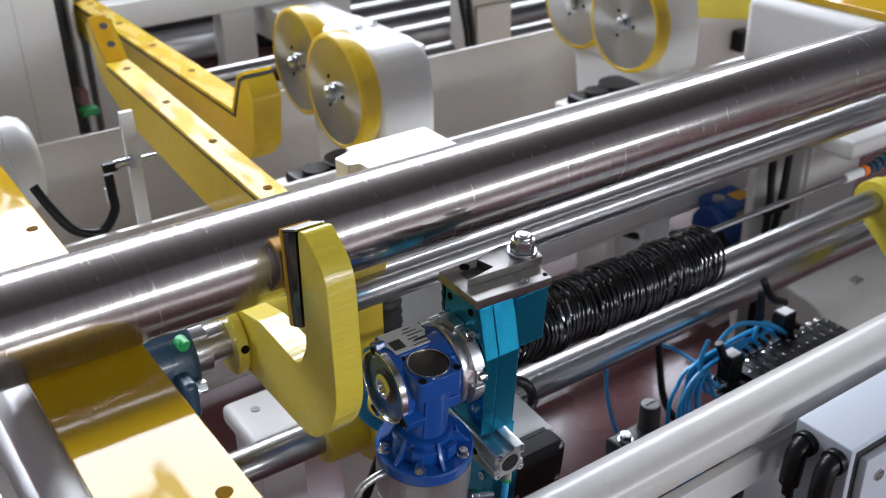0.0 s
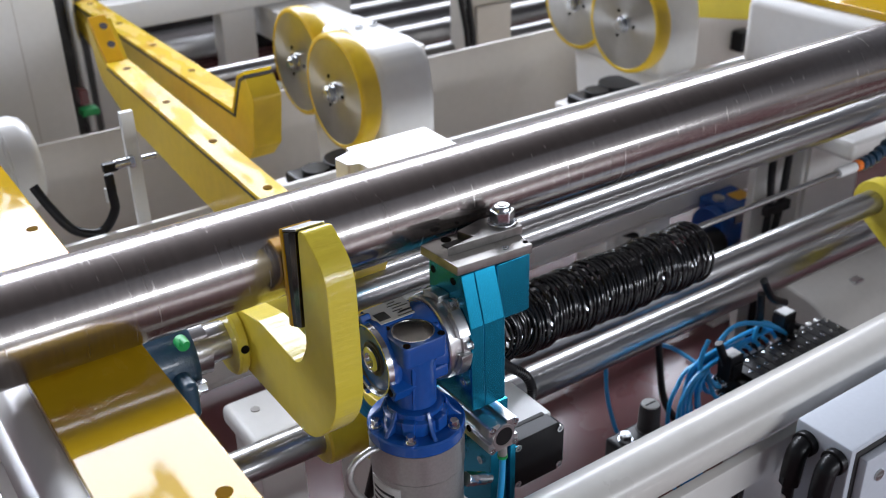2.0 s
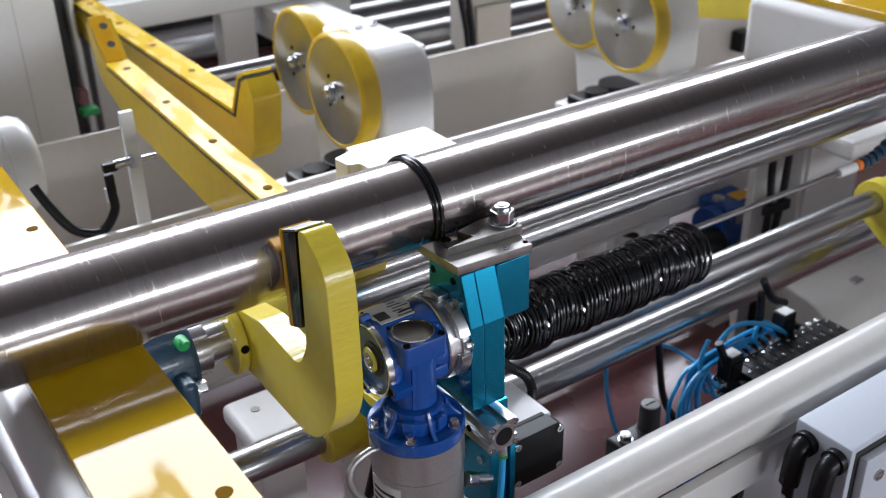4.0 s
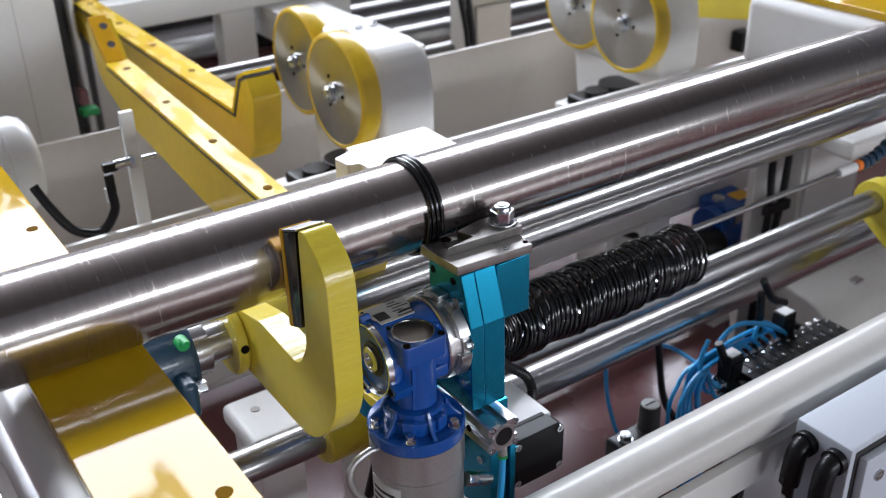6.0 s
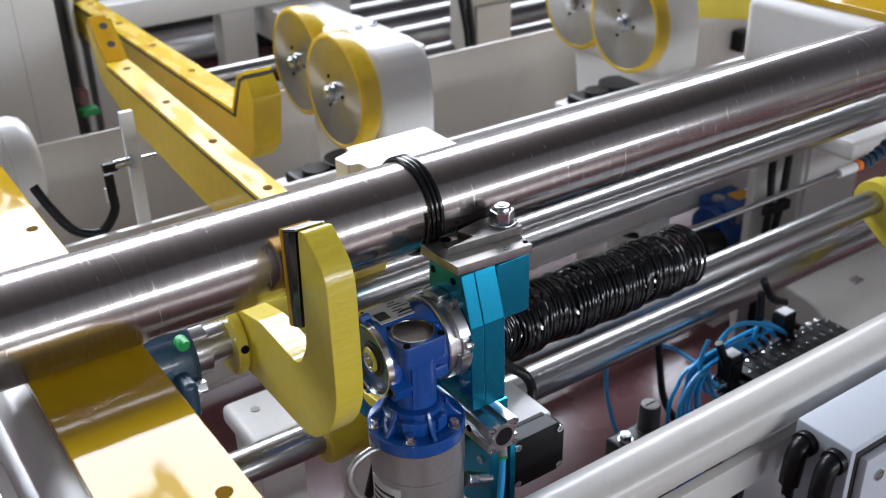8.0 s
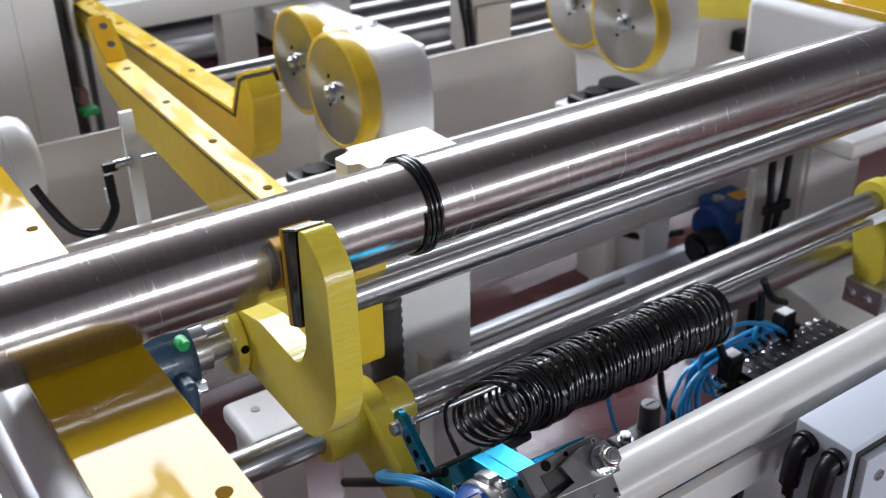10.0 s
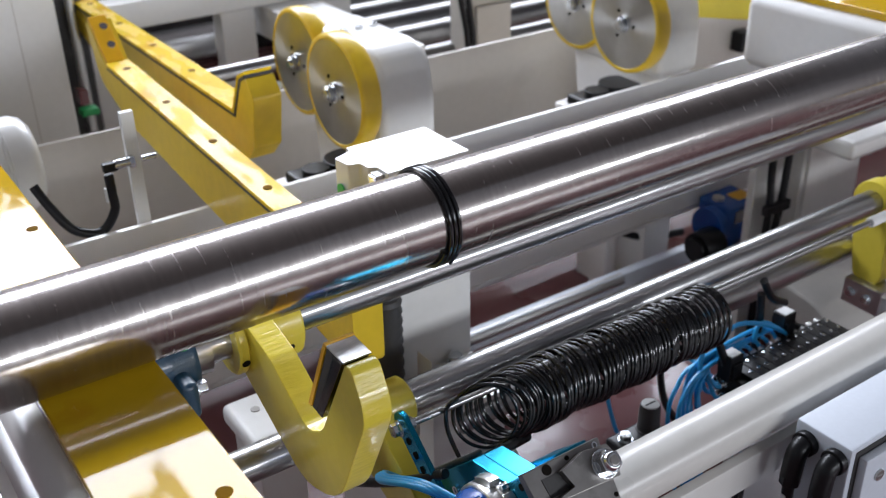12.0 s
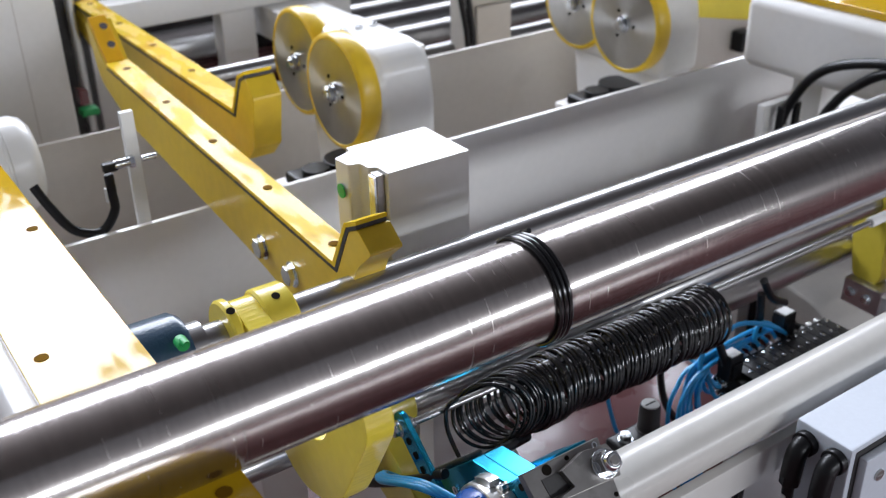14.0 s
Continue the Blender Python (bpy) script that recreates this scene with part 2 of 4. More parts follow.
def ring_of(axis, centre, profile, seg=48):
    """A lathe: profile rows of (along, radius) turned about an axis."""
    bm = bmesh.new()
    rows = []
    for a, r in profile:
        rows.append([bm.verts.new((r * math.cos(2 * math.pi * i / seg), r * math.sin(2 * math.pi * i / seg), a)) for i in range(seg)])
    for p, q in zip(rows, rows[1:] + rows[:1] if profile[0] == profile[-1] else rows[1:]):
        for i in range(seg):
            bm.faces.new((p[i], p[(i + 1) % seg], q[(i + 1) % seg], q[i]))
    if profile[0] != profile[-1]:
        for row in (rows[0], rows[-1]):
            bm.faces.new(row)
    bmesh.ops.transform(bm, verts=bm.verts, matrix=Matrix.Translation(centre) @ AXES[axis])
    return bm


def smooth_path(pts, steps=8):
    pts = [Vector(p) for p in pts]
    out = []
    for i in range(len(pts) - 1):
        p0, p1, p2, p3 = pts[max(i - 1, 0)], pts[i], pts[i + 1], pts[min(i + 2, len(pts) - 1)]
        for j in range(steps):
            t = j / steps
            out.append(0.5 * ((2 * p1) + (p2 - p0) * t + (2 * p0 - 5 * p1 + 4 * p2 - p3) * t * t + (3 * p1 - p0 - 3 * p2 + p3) * t ** 3))
    return out + [pts[-1]]


def sweep(pts, r, seg=8, steps=8, ribs=0.0):
    """A round hose along a smooth path; ribs makes it corrugated."""
    pts = smooth_path(pts, steps)
    bm = bmesh.new()
    rows = []
    up = Vector((0.3, 0.2, 0.93))
    for i, p in enumerate(pts):
        d = (pts[min(i + 1, len(pts) - 1)] - pts[max(i - 1, 0)]).normalized()
        u = d.cross(up)
        if u.length < 1e-3:
            u = d.cross(Vector((1, 0, 0)))
        u.normalize()
        up = u.cross(d)
        rr = r * (1 + (ribs if i % 2 else 0))
        rows.append([bm.verts.new(p + rr * (math.cos(2 * math.pi * k / seg) * u + math.sin(2 * math.pi * k / seg) * up)) for k in range(seg)])
    for p, q in zip(rows, rows[1:]):
        for k in range(seg):
            bm.faces.new((p[k], p[(k + 1) % seg], q[(k + 1) % seg], q[k]))
    bm.faces.new(rows[0])
    bm.faces.new(rows[-1][::-1])
    return bm


def join(*bms):
    """One bmesh out of several that belong to the same piece."""
    out = bms[0]
    for b in bms[1:]:
        me = bpy.data.meshes.new("joined")
        b.to_mesh(me)
        b.free()
        out.from_mesh(me)
        bpy.data.meshes.remove(me)
    return out


def turned(bm, centre, axis, degrees):
    bmesh.ops.rotate(bm, verts=bm.verts, cent=centre, matrix=Matrix.Rotation(radians(degrees), 3, axis))
    return bm


def hex_bolt(axis, at, r, h, way=1):
    """A hexagon head standing on its washer, from at along the axis."""
    o = Vector({"x": (1, 0, 0), "y": (0, 1, 0), "z": (0, 0, 1)}[axis]) * way
    return join(cyl(axis, Vector(at) + o * h * 0.08, r * 1.25, h * 0.16, 24), cyl(axis, Vector(at) + o * (0.16 * h + h * 0.42), r, h * 0.84, 6, r * 0.08))


def socket_screw(axis, at, r, h, way=-1):
    """A cap screw with a hexagon socket sunk into its head; at is its seat."""
    bm = bmesh.new()
    seg = 18
    prof = [(0, r), (h, r), (h, r * 0.55), (h * 0.45, r * 0.5)]
    rows = [[bm.verts.new((q * math.cos(2 * math.pi * i / seg), q * math.sin(2 * math.pi * i / seg), a)) for i in range(seg)] for a, q in prof]
    for p, q in zip(rows, rows[1:]):
        for i in range(seg):
            bm.faces.new((p[i], p[(i + 1) % seg], q[(i + 1) % seg], q[i]))
    bm.faces.new(rows[-1])
    flip = AXES[axis] if way > 0 else AXES[axis] @ Matrix.Rotation(math.pi, 4, "X")
    bmesh.ops.transform(bm, verts=bm.verts, matrix=Matrix.Translation(at) @ flip)
    return bm


# ---- hall ----
solid("floor", box(-7, 15, -7.2, 9.6, -1.53, -1.45, 0), FLOOR, "glossy oxblood painted concrete floor", "floor")
solid("wall_south", box(-7, 15, -7.2, -7.0, -1.45, 10.2, 0), WALLS, "plain grey hall wall", "wall")
solid("wall_north", box(-7, 15, 9.2, 9.4, -1.45, 10.2, 0), WALLS, "plain grey hall wall", "wall")
solid("wall_west", box(-7.2, -7, -7.2, 9.6, -1.45, 10.2, 0), WALLS, "plain grey hall wall", "wall")
solid("wall_east", box(15, 15.2, -7.2, 9.6, -1.45, 10.2, 0), WALLS, "plain grey hall wall", "wall")
solid("ceiling", box(-7, 15, -7.2, 9.6, 10.2, 10.3, 0), DARKCEIL, "dark grey hall ceiling", "ceiling")

# ---- axes of the machine, in y and z ----
TUBE, TUBE_R = (0.928, -0.522), 0.055
S1, S2, S3 = (1.045, -0.692), (1.02, -0.877), (1.08, -1.005)


# ---- frame of the machine ----
def rail(name, y, top, x0, x1, deep, label, paint=WHITE):
    t = thing(name, label, "machine frame", ((x0 + x1) / 2, y, -1.45))
    part("web", box(x0, x1, y, y + 0.012, top - deep, top, 0.002), paint, t)
    part("flange", box(x0, x1, y - 0.0, y + 0.06, top - deep - 0.012, top - deep - 0.0005, 0.002), paint, t)
    for i in range(4):
        x = x0 + 0.1 + (x1 - x0 - 0.2) * i / 3
        part("foot", box(x - 0.03, x + 0.03, y, y + 0.06, -1.45, top - deep - 0.012, 0.003), paint, t)
    return t


rail("side_rail", 1.565, -0.7655, -0.4, 3.2, 0.36, "white painted steel side rail of the machine frame")
rear = rail("rear_rail", 2.15, -0.806, -0.4, 4.2, 0.42, "cream painted steel rear rail of the machine frame", CREAM)

front = thing("front_beam", "white painted front beam with rounded edges", "machine frame", (1.6, 0.72, -1.45))
part("beam", cyl("x", (1.7, 0.72, -0.8915), 0.0385, 3.0, 64, 0.002), BEAM, front)
part("apron", box(0.2, 3.2, 0.683, 0.7, -0.987, -0.931, 0.002), WHITE, front)
for x in (0.3, 2.9):
    part("leg", box(x, x + 0.08, 0.702, 0.75, -1.45, -0.931, 0.004), WHITE, front)


def rolling_beam(x0, x1, y0, y1, label):
    t = thing("rolling_beam", label, "machine beam", ((x0 + x1) / 2, (y0 + y1) / 2, -1.45), "rolling beams")
    part("body", box(x0 - 0.032, x1 + 0.014, y0, y1, -0.76, -0.5925, 0.026, 6), WHITE, t)
    top = part("topping", box(x0, x1, y0 + 0.01, y1 - 0.01, -0.592, -0.575, 0.002), TOPPING, t, "worn amber yellow polyurethane topping")
    for x, y in ((0.83, 1.253), (0.2, 0.946), (0.79, 0.649)):
        part("screw_hole", cyl("z", (x0 + (x1 - x0) * x, y, -0.5755), 0.0075, 0.0018, 24), AMBERHOLE, top)
    for y in (y0 + 0.1, y1 - 0.2):
        part("post", box(x0 + 0.02, x1 - 0.02, y, y + 0.08, -1.45, -0.761, 0.004), WHITE, t)
    return t


rolling_beam(0.1205, 0.2365, 0.2, 1.505, "white beam with worn yellow topping that carries the tube")
rolling_beam(1.92, 2.04, 0.3, 1.53, "distant white beam with worn yellow topping and dark edge")


# ---- shafts ----
def shaft(label, at, r, x0, x1):
    t = thing("shaft", label, "steel shaft", ((x0 + x1) / 2, *at), "steel shafts")
    part("rod", cyl("x", ((x0 + x1) / 2, *at), r, x1 - x0, 64, 0.002), SHAFT, t)
    return t


shaft("polished steel hook shaft behind the tube", S1, 0.0252, 0.3, 2.6)
shaft("polished steel swing shaft under the tube", S2, 0.0246, 0.15, 2.6)
shaft("polished steel lower cross shaft", S3, 0.0295, 0.74, 2.6)

bearing = thing("flange_bearing", "dark blue cast bearing housing with green grease cap", "bearing", (0.29, *S1))
part("housing", ring_of("x", (0.29, *S1), [(-0.04, 0.048), (-0.034, 0.054), (0.022, 0.054), (0.032, 0.047), (0.034, 0.03)]), NAVY, bearing)
part("base", box(0.262, 0.3, S1[0] - 0.045, S1[0] + 0.045, S1[1] - 0.1, S1[1] - 0.03, 0.006), NAVY, bearing)
part("inner_ring", ring_of("x", (0.332, *S1), [(-0.012, 0.034), (0.012, 0.034), (0.012, 0.026)]), SHAFT, bearing)
part("grease_cap", join(cyl("y", (0.303, S1[0] - 0.05, S1[1] + 0.047), 0.008, 0.016, 16, 0.002), cyl("y", (0.303, S1[0] - 0.06, S1[1] + 0.053), 0.0045, 0.014, 12, 0.001)), GREEN, bearing, "green plastic cap")
part("foot_plate", box(0.285, 0.305, S1[0] - 0.085, S1[0] - 0.03, S1[1] - 0.04, S1[1] + 0.01, 0.008, 3), NAVY, bearing)
part("bolt", hex_bolt("x", (0.305, S1[0] - 0.064, S1[1] - 0.012), 0.0095, 0.014), ZINC, bearing)

# ---- tube ----
tube = thing("steel_tube", "long polished steel tube with circumferential scratches", "steel tube", (0.6, *TUBE))
part("shell", cyl("x", (0.6, *TUBE), TUBE_R, 5.6, 128), STEEL, tube, smooth=60)

# ---- hook ----
hook = thing("clamp_hook", "yellow painted clamp hook with a rubber faced pad", "machine hook", (0.4, *S1))
OUT = [(0.834, -0.460, 0.004), (0.839, -0.60, 0.01), (0.862, -0.638, 0.02), (0.961, -0.630), (1.03, -0.645), (1.085, -0.66, 0.03), (1.09, -0.72, 0.03), (1.014, -0.730, 0.02), (0.845, -0.732, 0.03), (0.777, -0.665, 0.05), (0.779, -0.486, 0.042), (0.822, -0.455, 0.006)]
rim(part("plate", prism("x", rounded(OUT, 0.008, 6), 0.387, 0.421, 0.0022), YELLOW, hook), CUTYELLOW)
part("rubber_backing", prism("x", [(0.8655, -0.474), (0.8525, -0.469), (0.8545, -0.583), (0.8635, -0.587)], 0.386, 0.419, 0.001), RUBBER, hook, "dark rubber backing")
part("steel_backing", prism("x", [(0.8522, -0.469), (0.8365, -0.4625), (0.8425, -0.578), (0.8542, -0.583)], 0.3855, 0.4185, 0.001), DARKSTEEL, hook, "dull grey steel backing bar")
part("pad", prism("x", rounded([(0.8725, -0.472), (0.8675, -0.4695), (0.864, -0.587), (0.871, -0.588)], 0.001, 2), 0.385, 0.42, 0.0008), GUARD, hook, "amber polyurethane pad")
part("cap_plate", prism("x", [(0.867, -0.4735), (0.8345, -0.4605), (0.8345, -0.4575), (0.867, -0.4705)], 0.386, 0.419, 0.0005), ALU, hook)
for x0, x1 in ((0.372, 0.3865), (0.4185, 0.462)):
    collar = part("collar", ring_of("x", ((x0 + x1) / 2, *S1), [(-(x1 - x0) / 2, 0.026), (-(x1 - x0) / 2, 0.046), (-(x1 - x0) / 2 + 0.003, 0.049), ((x1 - x0) / 2 - 0.003, 0.049), ((x1 - x0) / 2, 0.046), ((x1 - x0) / 2, 0.026)]), YELLOW, hook)
    for a in (172, 80):
        d = Vector((0, math.cos(radians(a)), math.sin(radians(a))))
        screw = cyl("z", (0, 0, 0), 0.0055, 0.004, 16)
        bmesh.ops.transform(screw, verts=screw.verts, matrix=Matrix.Translation(Vector(((x0 + x1) / 2, *S1)) + d * 0.0475) @ d.to_track_quat("Z", "Y").to_matrix().to_4x4())
        part("grub_screw", screw, HOLE, collar)

# ---- lifting arms ----
def lifting_arm(x0, x1, low, high, label, stop):
    """low: the foot of the notch at the near end; high: the far end of the top, both y and z."""
    t = thing("lifting_arm", label, "lifting arm", (x0, *low), "lifting arms")
    (ya, za), (yb, zb) = low, high
    slope = (zb - za) / (yb - ya)
    top = lambda y: za + (y - ya) * slope
    if stop:   # the near arm is cut out for the shaft
        nose = [(ya - 0.098, za + 0.056, 0.006), (ya - 0.058, za + 0.02, 0.01), (ya - 0.036, za - 0.03, 0.01), (ya - 0.034, za - 0.16, 0.02)]
    else:
        nose = [(ya - 0.092, za + 0.048, 0.005), (ya - 0.072, za - 0.05, 0.006), (ya - 0.03, za - 0.088, 0.01)]
    pts = [(ya, za - 0.012), (ya - 0.042, za + 0.068), (ya - 0.066, za + 0.080, 0.003), *nose, (ya + 0.3, top(ya + 0.3) - 0.12), (yb - 0.1, top(yb) - 0.1, 0.04), (yb + 0.06, top(yb) - 0.05, 0.04), (yb + 0.1, top(yb) + 0.06, 0.006), (yb + 0.085, top(yb) + 0.07, 0.003), (yb, top(yb) - 0.012)]
    part("web", prism("x", rounded(pts, 0.003, 4), x0, x1, 0.0015), WARMYELLOW, t)
    strip = [(ya, za - 0.0115), (ya - 0.042, za + 0.0685), (ya - 0.064, za + 0.0795), (ya - 0.064, za + 0.0860), (ya - 0.037, za + 0.0725), (ya + 0.004, za - 0.005), (yb, top(yb) - 0.005), (yb, top(yb) - 0.0115)]
    part("rubber_strip", prism("x", strip, x0 - 0.0005, x1 - 0.004, 0), RUBBER, t, "dark rubber strip")
    cover = [(ya + 0.0042, za - 0.0048), (ya - 0.0358, za + 0.0718), (ya - 0.065, za + 0.0863), (ya - 0.065, za + 0.0925), (ya - 0.032, za + 0.0770), (ya + 0.009, za + 0.002), (yb, top(yb) + 0.002), (yb, top(yb) - 0.0048)]
    pad = part("running_strip", prism("x", cover, x0 - 0.001, x1 - 0.003, 0), STRIP, t, "worn amber running strip")
    n = 5
    for i in range(n):
        y = ya + 0.05 + (yb - ya - 0.1) * i / (n - 1)
        part("screw_hole", cyl("z", ((x0 + x1) / 2, y, top(y) + 0.0018), 0.0075, 0.0016, 20), AMBERHOLE, pad)
    if stop:
        s = turned(box(x0 + 0.002, x1 - 0.01, yb - 0.002, yb + 0.012, top(yb) + 0.0025, top(yb) + 0.115, 0.003), (x0, yb, top(yb)), "X", -48)
        st = part("end_stop", s, GUARD, t, "amber end stop plate")
        for k in (0.04, 0.085):
            c = Vector(((x0 + x1) / 2, yb - 0.003, top(yb) + k))
            part("bolt", turned(cyl("y", c, 0.008, 0.006, 16), (x0, yb, top(yb)), "X", -48), ZINC, st)
        for y, z in ((1.33, -0.742), (1.23, -0.746)):
            part("hex_bolt", hex_bolt("x", (x0, y, z), 0.0165, 0.013, -1), ZINC, t)
    return t


lifting_arm(0.558, 0.607, (1.087, -0.667), (2.02, -0.62), "yellow lifting arm with worn amber running strip and end notch", True)
lifting_arm(0.68, 0.735, (1.681, -0.648), (2.66, -0.643), "yellow rear lifting arm with amber strip and raised notch", False)

# ---- guide column behind the tube ----
col = thing("guide_column", "white guide column with a slotted steel slide", "machine column", (0.75, 1.19, -1.45))
TOPC = [(0.676, 1.136), (0.676, 1.165), (0.664, 1.172), (0.664, 1.192, 0.006), (0.646, 1.196, 0.004), (0.642, 1.23, 0.004), (0.66, 1.236, 0.006), (0.676, 1.244, 0.004), (0.676, 1.256), (0.818, 1.256), (0.818, 1.136)]
part("post", prism("z", rounded(TOPC, 0.002, 3), -1.06, -0.58, 0.001), WHITE, col)
part("slide", box(0.6625, 0.6755, 1.1445, 1.1635, -0.75, -0.584, 0.001), MACHINED, col, "bare steel slide")
part("slide_edge", box(0.6585, 0.6622, 1.146, 1.162, -0.75, -0.586, 0.0006), ZINC, col, "bright worn slide edge")
part("green_dot", cyl("x", (0.6405, 1.212, -0.625), 0.011, 0.002, 24), GREEN, col, "green sticker")
part("foot", box(0.64, 0.86, 1.1, 1.3, -1.45, -1.061, 0.02, 4), WHITE, col)
part("hex_bolt", hex_bolt("z", (0.775, 1.118, -0.93), 0.012, 0.014), ZINC, col)
part("bracket", box(0.72, 0.818, 1.09, 1.1355, -0.97, -0.932, 0.006), WHITE, col)

block = thing("foot_block", "white plastic block with a centre hole", "spacer block", (0.47, 1.21, -1.45))
part("top", box(0.428, 0.525, 1.14, 1.265, -0.985, -0.95, 0.012, 4), PALEROD, block)
# flat disc; the hole's shade is its grey colour
part("bore", cyl("z", (0.467, 1.219, -0.9495), 0.007, 0.002, 20), SHADEGREY, block)
part("stand", box(0.44, 0.515, 1.16, 1.25, -1.45, -0.986, 0.003), WHITE, block)


# ---- drive wheels ----
def wheel_drive(x, y, z, r, label):
    t = thing("drive_wheel", label, "drive wheel", (x, y, z), "drive wheels")
    tyre = [(-0.0165, r - 0.013), (-0.0185, r - 0.0122), (-0.019, r - 0.008), (-0.0165, r - 0.0035), (-0.011, r - 0.0008), (0.0, r), (0.011, r - 0.0006), (0.02, r - 0.003), (0.025, r - 0.007), (0.025, r - 0.02)]
    part("tyre", ring_of("x", (x, y, z), tyre, 72), TYRE, t, "amber polyurethane tyre")
    part("disc", ring_of("x", (x, y, z), [(-0.0175, 0.02), (-0.0175, r - 0.0125), (0.02, r - 0.0125)], 72), DISC, t, "turned aluminium disc")
    part("axle_nut", join(cyl("x", (x - 0.020, y, z), 0.021, 0.006, 32, 0.001), cyl("x", (x - 0.028, y, z), 0.017, 0.014, 6, 0.002), cyl("x", (x - 0.036, y, z), 0.011, 0.006, 24, 0.002)), ZINC, t)
    for a in (60, 180, 300):
        part("dowel", cyl("x", (x - 0.0185, y + 0.034 * math.cos(radians(a)), z + 0.034 * math.sin(radians(a))), 0.004, 0.003, 12), HOLE, t)
    return t


def wheel_stand(x, y, z, label):
    t = thing("wheel_stand", label, "machine housing", (x + 0.12, y, -1.45), "wheel stands")
    pts = [(y - 0.085, z - 0.13, 0.03), (y - 0.085, z - 0.02, 0.03), (y - 0.07, z + 0.06, 0.05), (y - 0.02, z + 0.085, 0.05), (y + 0.22, z + 0.085, 0.03), (y + 0.27, z + 0.03, 0.05), (y + 0.27, z - 0.13, 0.03)]
    part("housing", prism("x", rounded(pts, 0.01, 6), x + 0.04, x + 0.172, 0.026, 5), WHITE, t)
    part("pillar", prism("x", rounded([(y - 0.06, z - 0.25), (y - 0.075, z - 0.1), (y + 0.24, z - 0.1), (y + 0.22, z - 0.25)], 0.02, 4), x + 0.052, x + 0.158, 0.01, 3), WHITE, t)
    part("boss", ring_of("x", (x + 0.04, y, z), [(-0.01, 0.03), (-0.01, 0.078), (-0.004, 0.084), (0.012, 0.086)], 48), WHITE, t)
    for i in range(3):
        part("screw", cyl("z", (x + 0.07 + i * 0.035, y + 0.1, z + 0.088), 0.008, 0.006, 12), ZINC, t)
    part("motor", join(box(x - 0.10, x + 0.05, y - 0.03, y + 0.09, z - 0.205, z - 0.178, 0.008, 3), cyl("z", (x - 0.055, y + 0.03, z - 0.17), 0.03, 0.02, 24, 0.003)), BLACK, t, "black motor casing")
    part("motor_cap", cyl("z", (x + 0.02, y + 0.03, z - 0.167), 0.052, 0.022, 40, 0.004), BLACK, t)
    part("pedestal", box(x + 0.06, x + 0.15, y - 0.06, y + 0.2, -1.45, z - 0.251, 0.004), WHITE, t)
    part("shelf", box(x - 0.11, x + 0.051, y - 0.05, y + 0.12, z - 0.22, z - 0.2055, 0.002), WHITE, t)
    part("shelf_leg", box(x - 0.02, x + 0.02, y, y + 0.06, -1.45, z - 0.2205, 0.002), WHITE, t)
    return t


wheel_drive(0.921, 1.71, -0.668, 0.1185, "amber tyred drive wheel with aluminium disc and zinc nut")
wheel_drive(0.960, 1.945, -0.673, 0.1185, "amber tyred rear drive wheel with aluminium disc")
wheel_stand(0.92, 1.71, -0.668, "white rounded gear housing behind the drive wheels")
wheel_drive(1.701, 1.712, -0.668, 0.1185, "distant amber tyred drive wheel with aluminium disc")
wheel_drive(1.745, 1.935, -0.671, 0.1185, "distant amber tyred rear drive wheel")
wheel_stand(1.695, 1.715, -0.668, "distant white rounded gear housing behind drive wheels")

# ---- winding unit, upright, hung on the swing shaft ----
unit = thing("winding_unit", "teal cord winding head with blue gear motor on swing arms", "winding head", (0.58, *S2))
SIDE = [(0.867, -0.5575), (0.803, -0.5575), (0.784, -0.618), (0.782, -0.731), (0.863, -0.731), (0.863, -0.85), (0.907, -0.85), (0.907, -0.659), (0.867, -0.60)]
part("front_plate", prism("x", SIDE, 0.565, 0.5832, 0.0012), TEAL, unit, smooth=14)
part("rear_plate", prism("x", SIDE, 0.5836, 0.6128, 0.0012), TEAL, unit, smooth=14)
part("lower_plate", box(0.602, 0.6275, 0.795, 0.905, -0.93, -0.7455, 0.0012), TEAL, unit)
part("side_block", box(0.6132, 0.66, 0.7985, 0.875, -0.632, -0.5575, 0.0012), TEAL, unit)
anvil = part("anvil", prism("z", [(0.557, 0.872), (0.561, 0.8035), (0.662, 0.7965), (0.669, 0.872)], -0.557, -0.545, 0.0012), MACHINED, unit, "dark machined steel top plate")
part("cord_hole", cyl("z", (0.588, 0.8645, -0.5448), 0.0062, 0.0012, 24), HOLE, anvil)
for x, y in ((0.631, 0.8075), (0.6595, 0.8655)):
    part("screw", socket_screw("z", (x, y, -0.547), 0.0042, 0.003, 1), ZINC, anvil)
for x, y in ((0.6585, 0.8055), (0.6185, 0.8665)):
    part("dowel_hole", cyl("z", (x, y, -0.5448), 0.0028, 0.0012, 16), HOLE, anvil)
for y, z in ((0.875, -0.64), (0.807, -0.594), (0.796, -0.696), (0.88, -0.73)):
    part("cap_screw", socket_screw("x", (0.565, y, z), 0.006, 0.0035, -1), ZINC, unit)

for y, z in ((0.858, -0.573), (0.818, -0.571), (0.794, -0.63), (0.79, -0.76)):
    part("tapped_hole", cyl("x", (0.5648, y, z), 0.0045, 0.0012, 16), HOLE, unit)

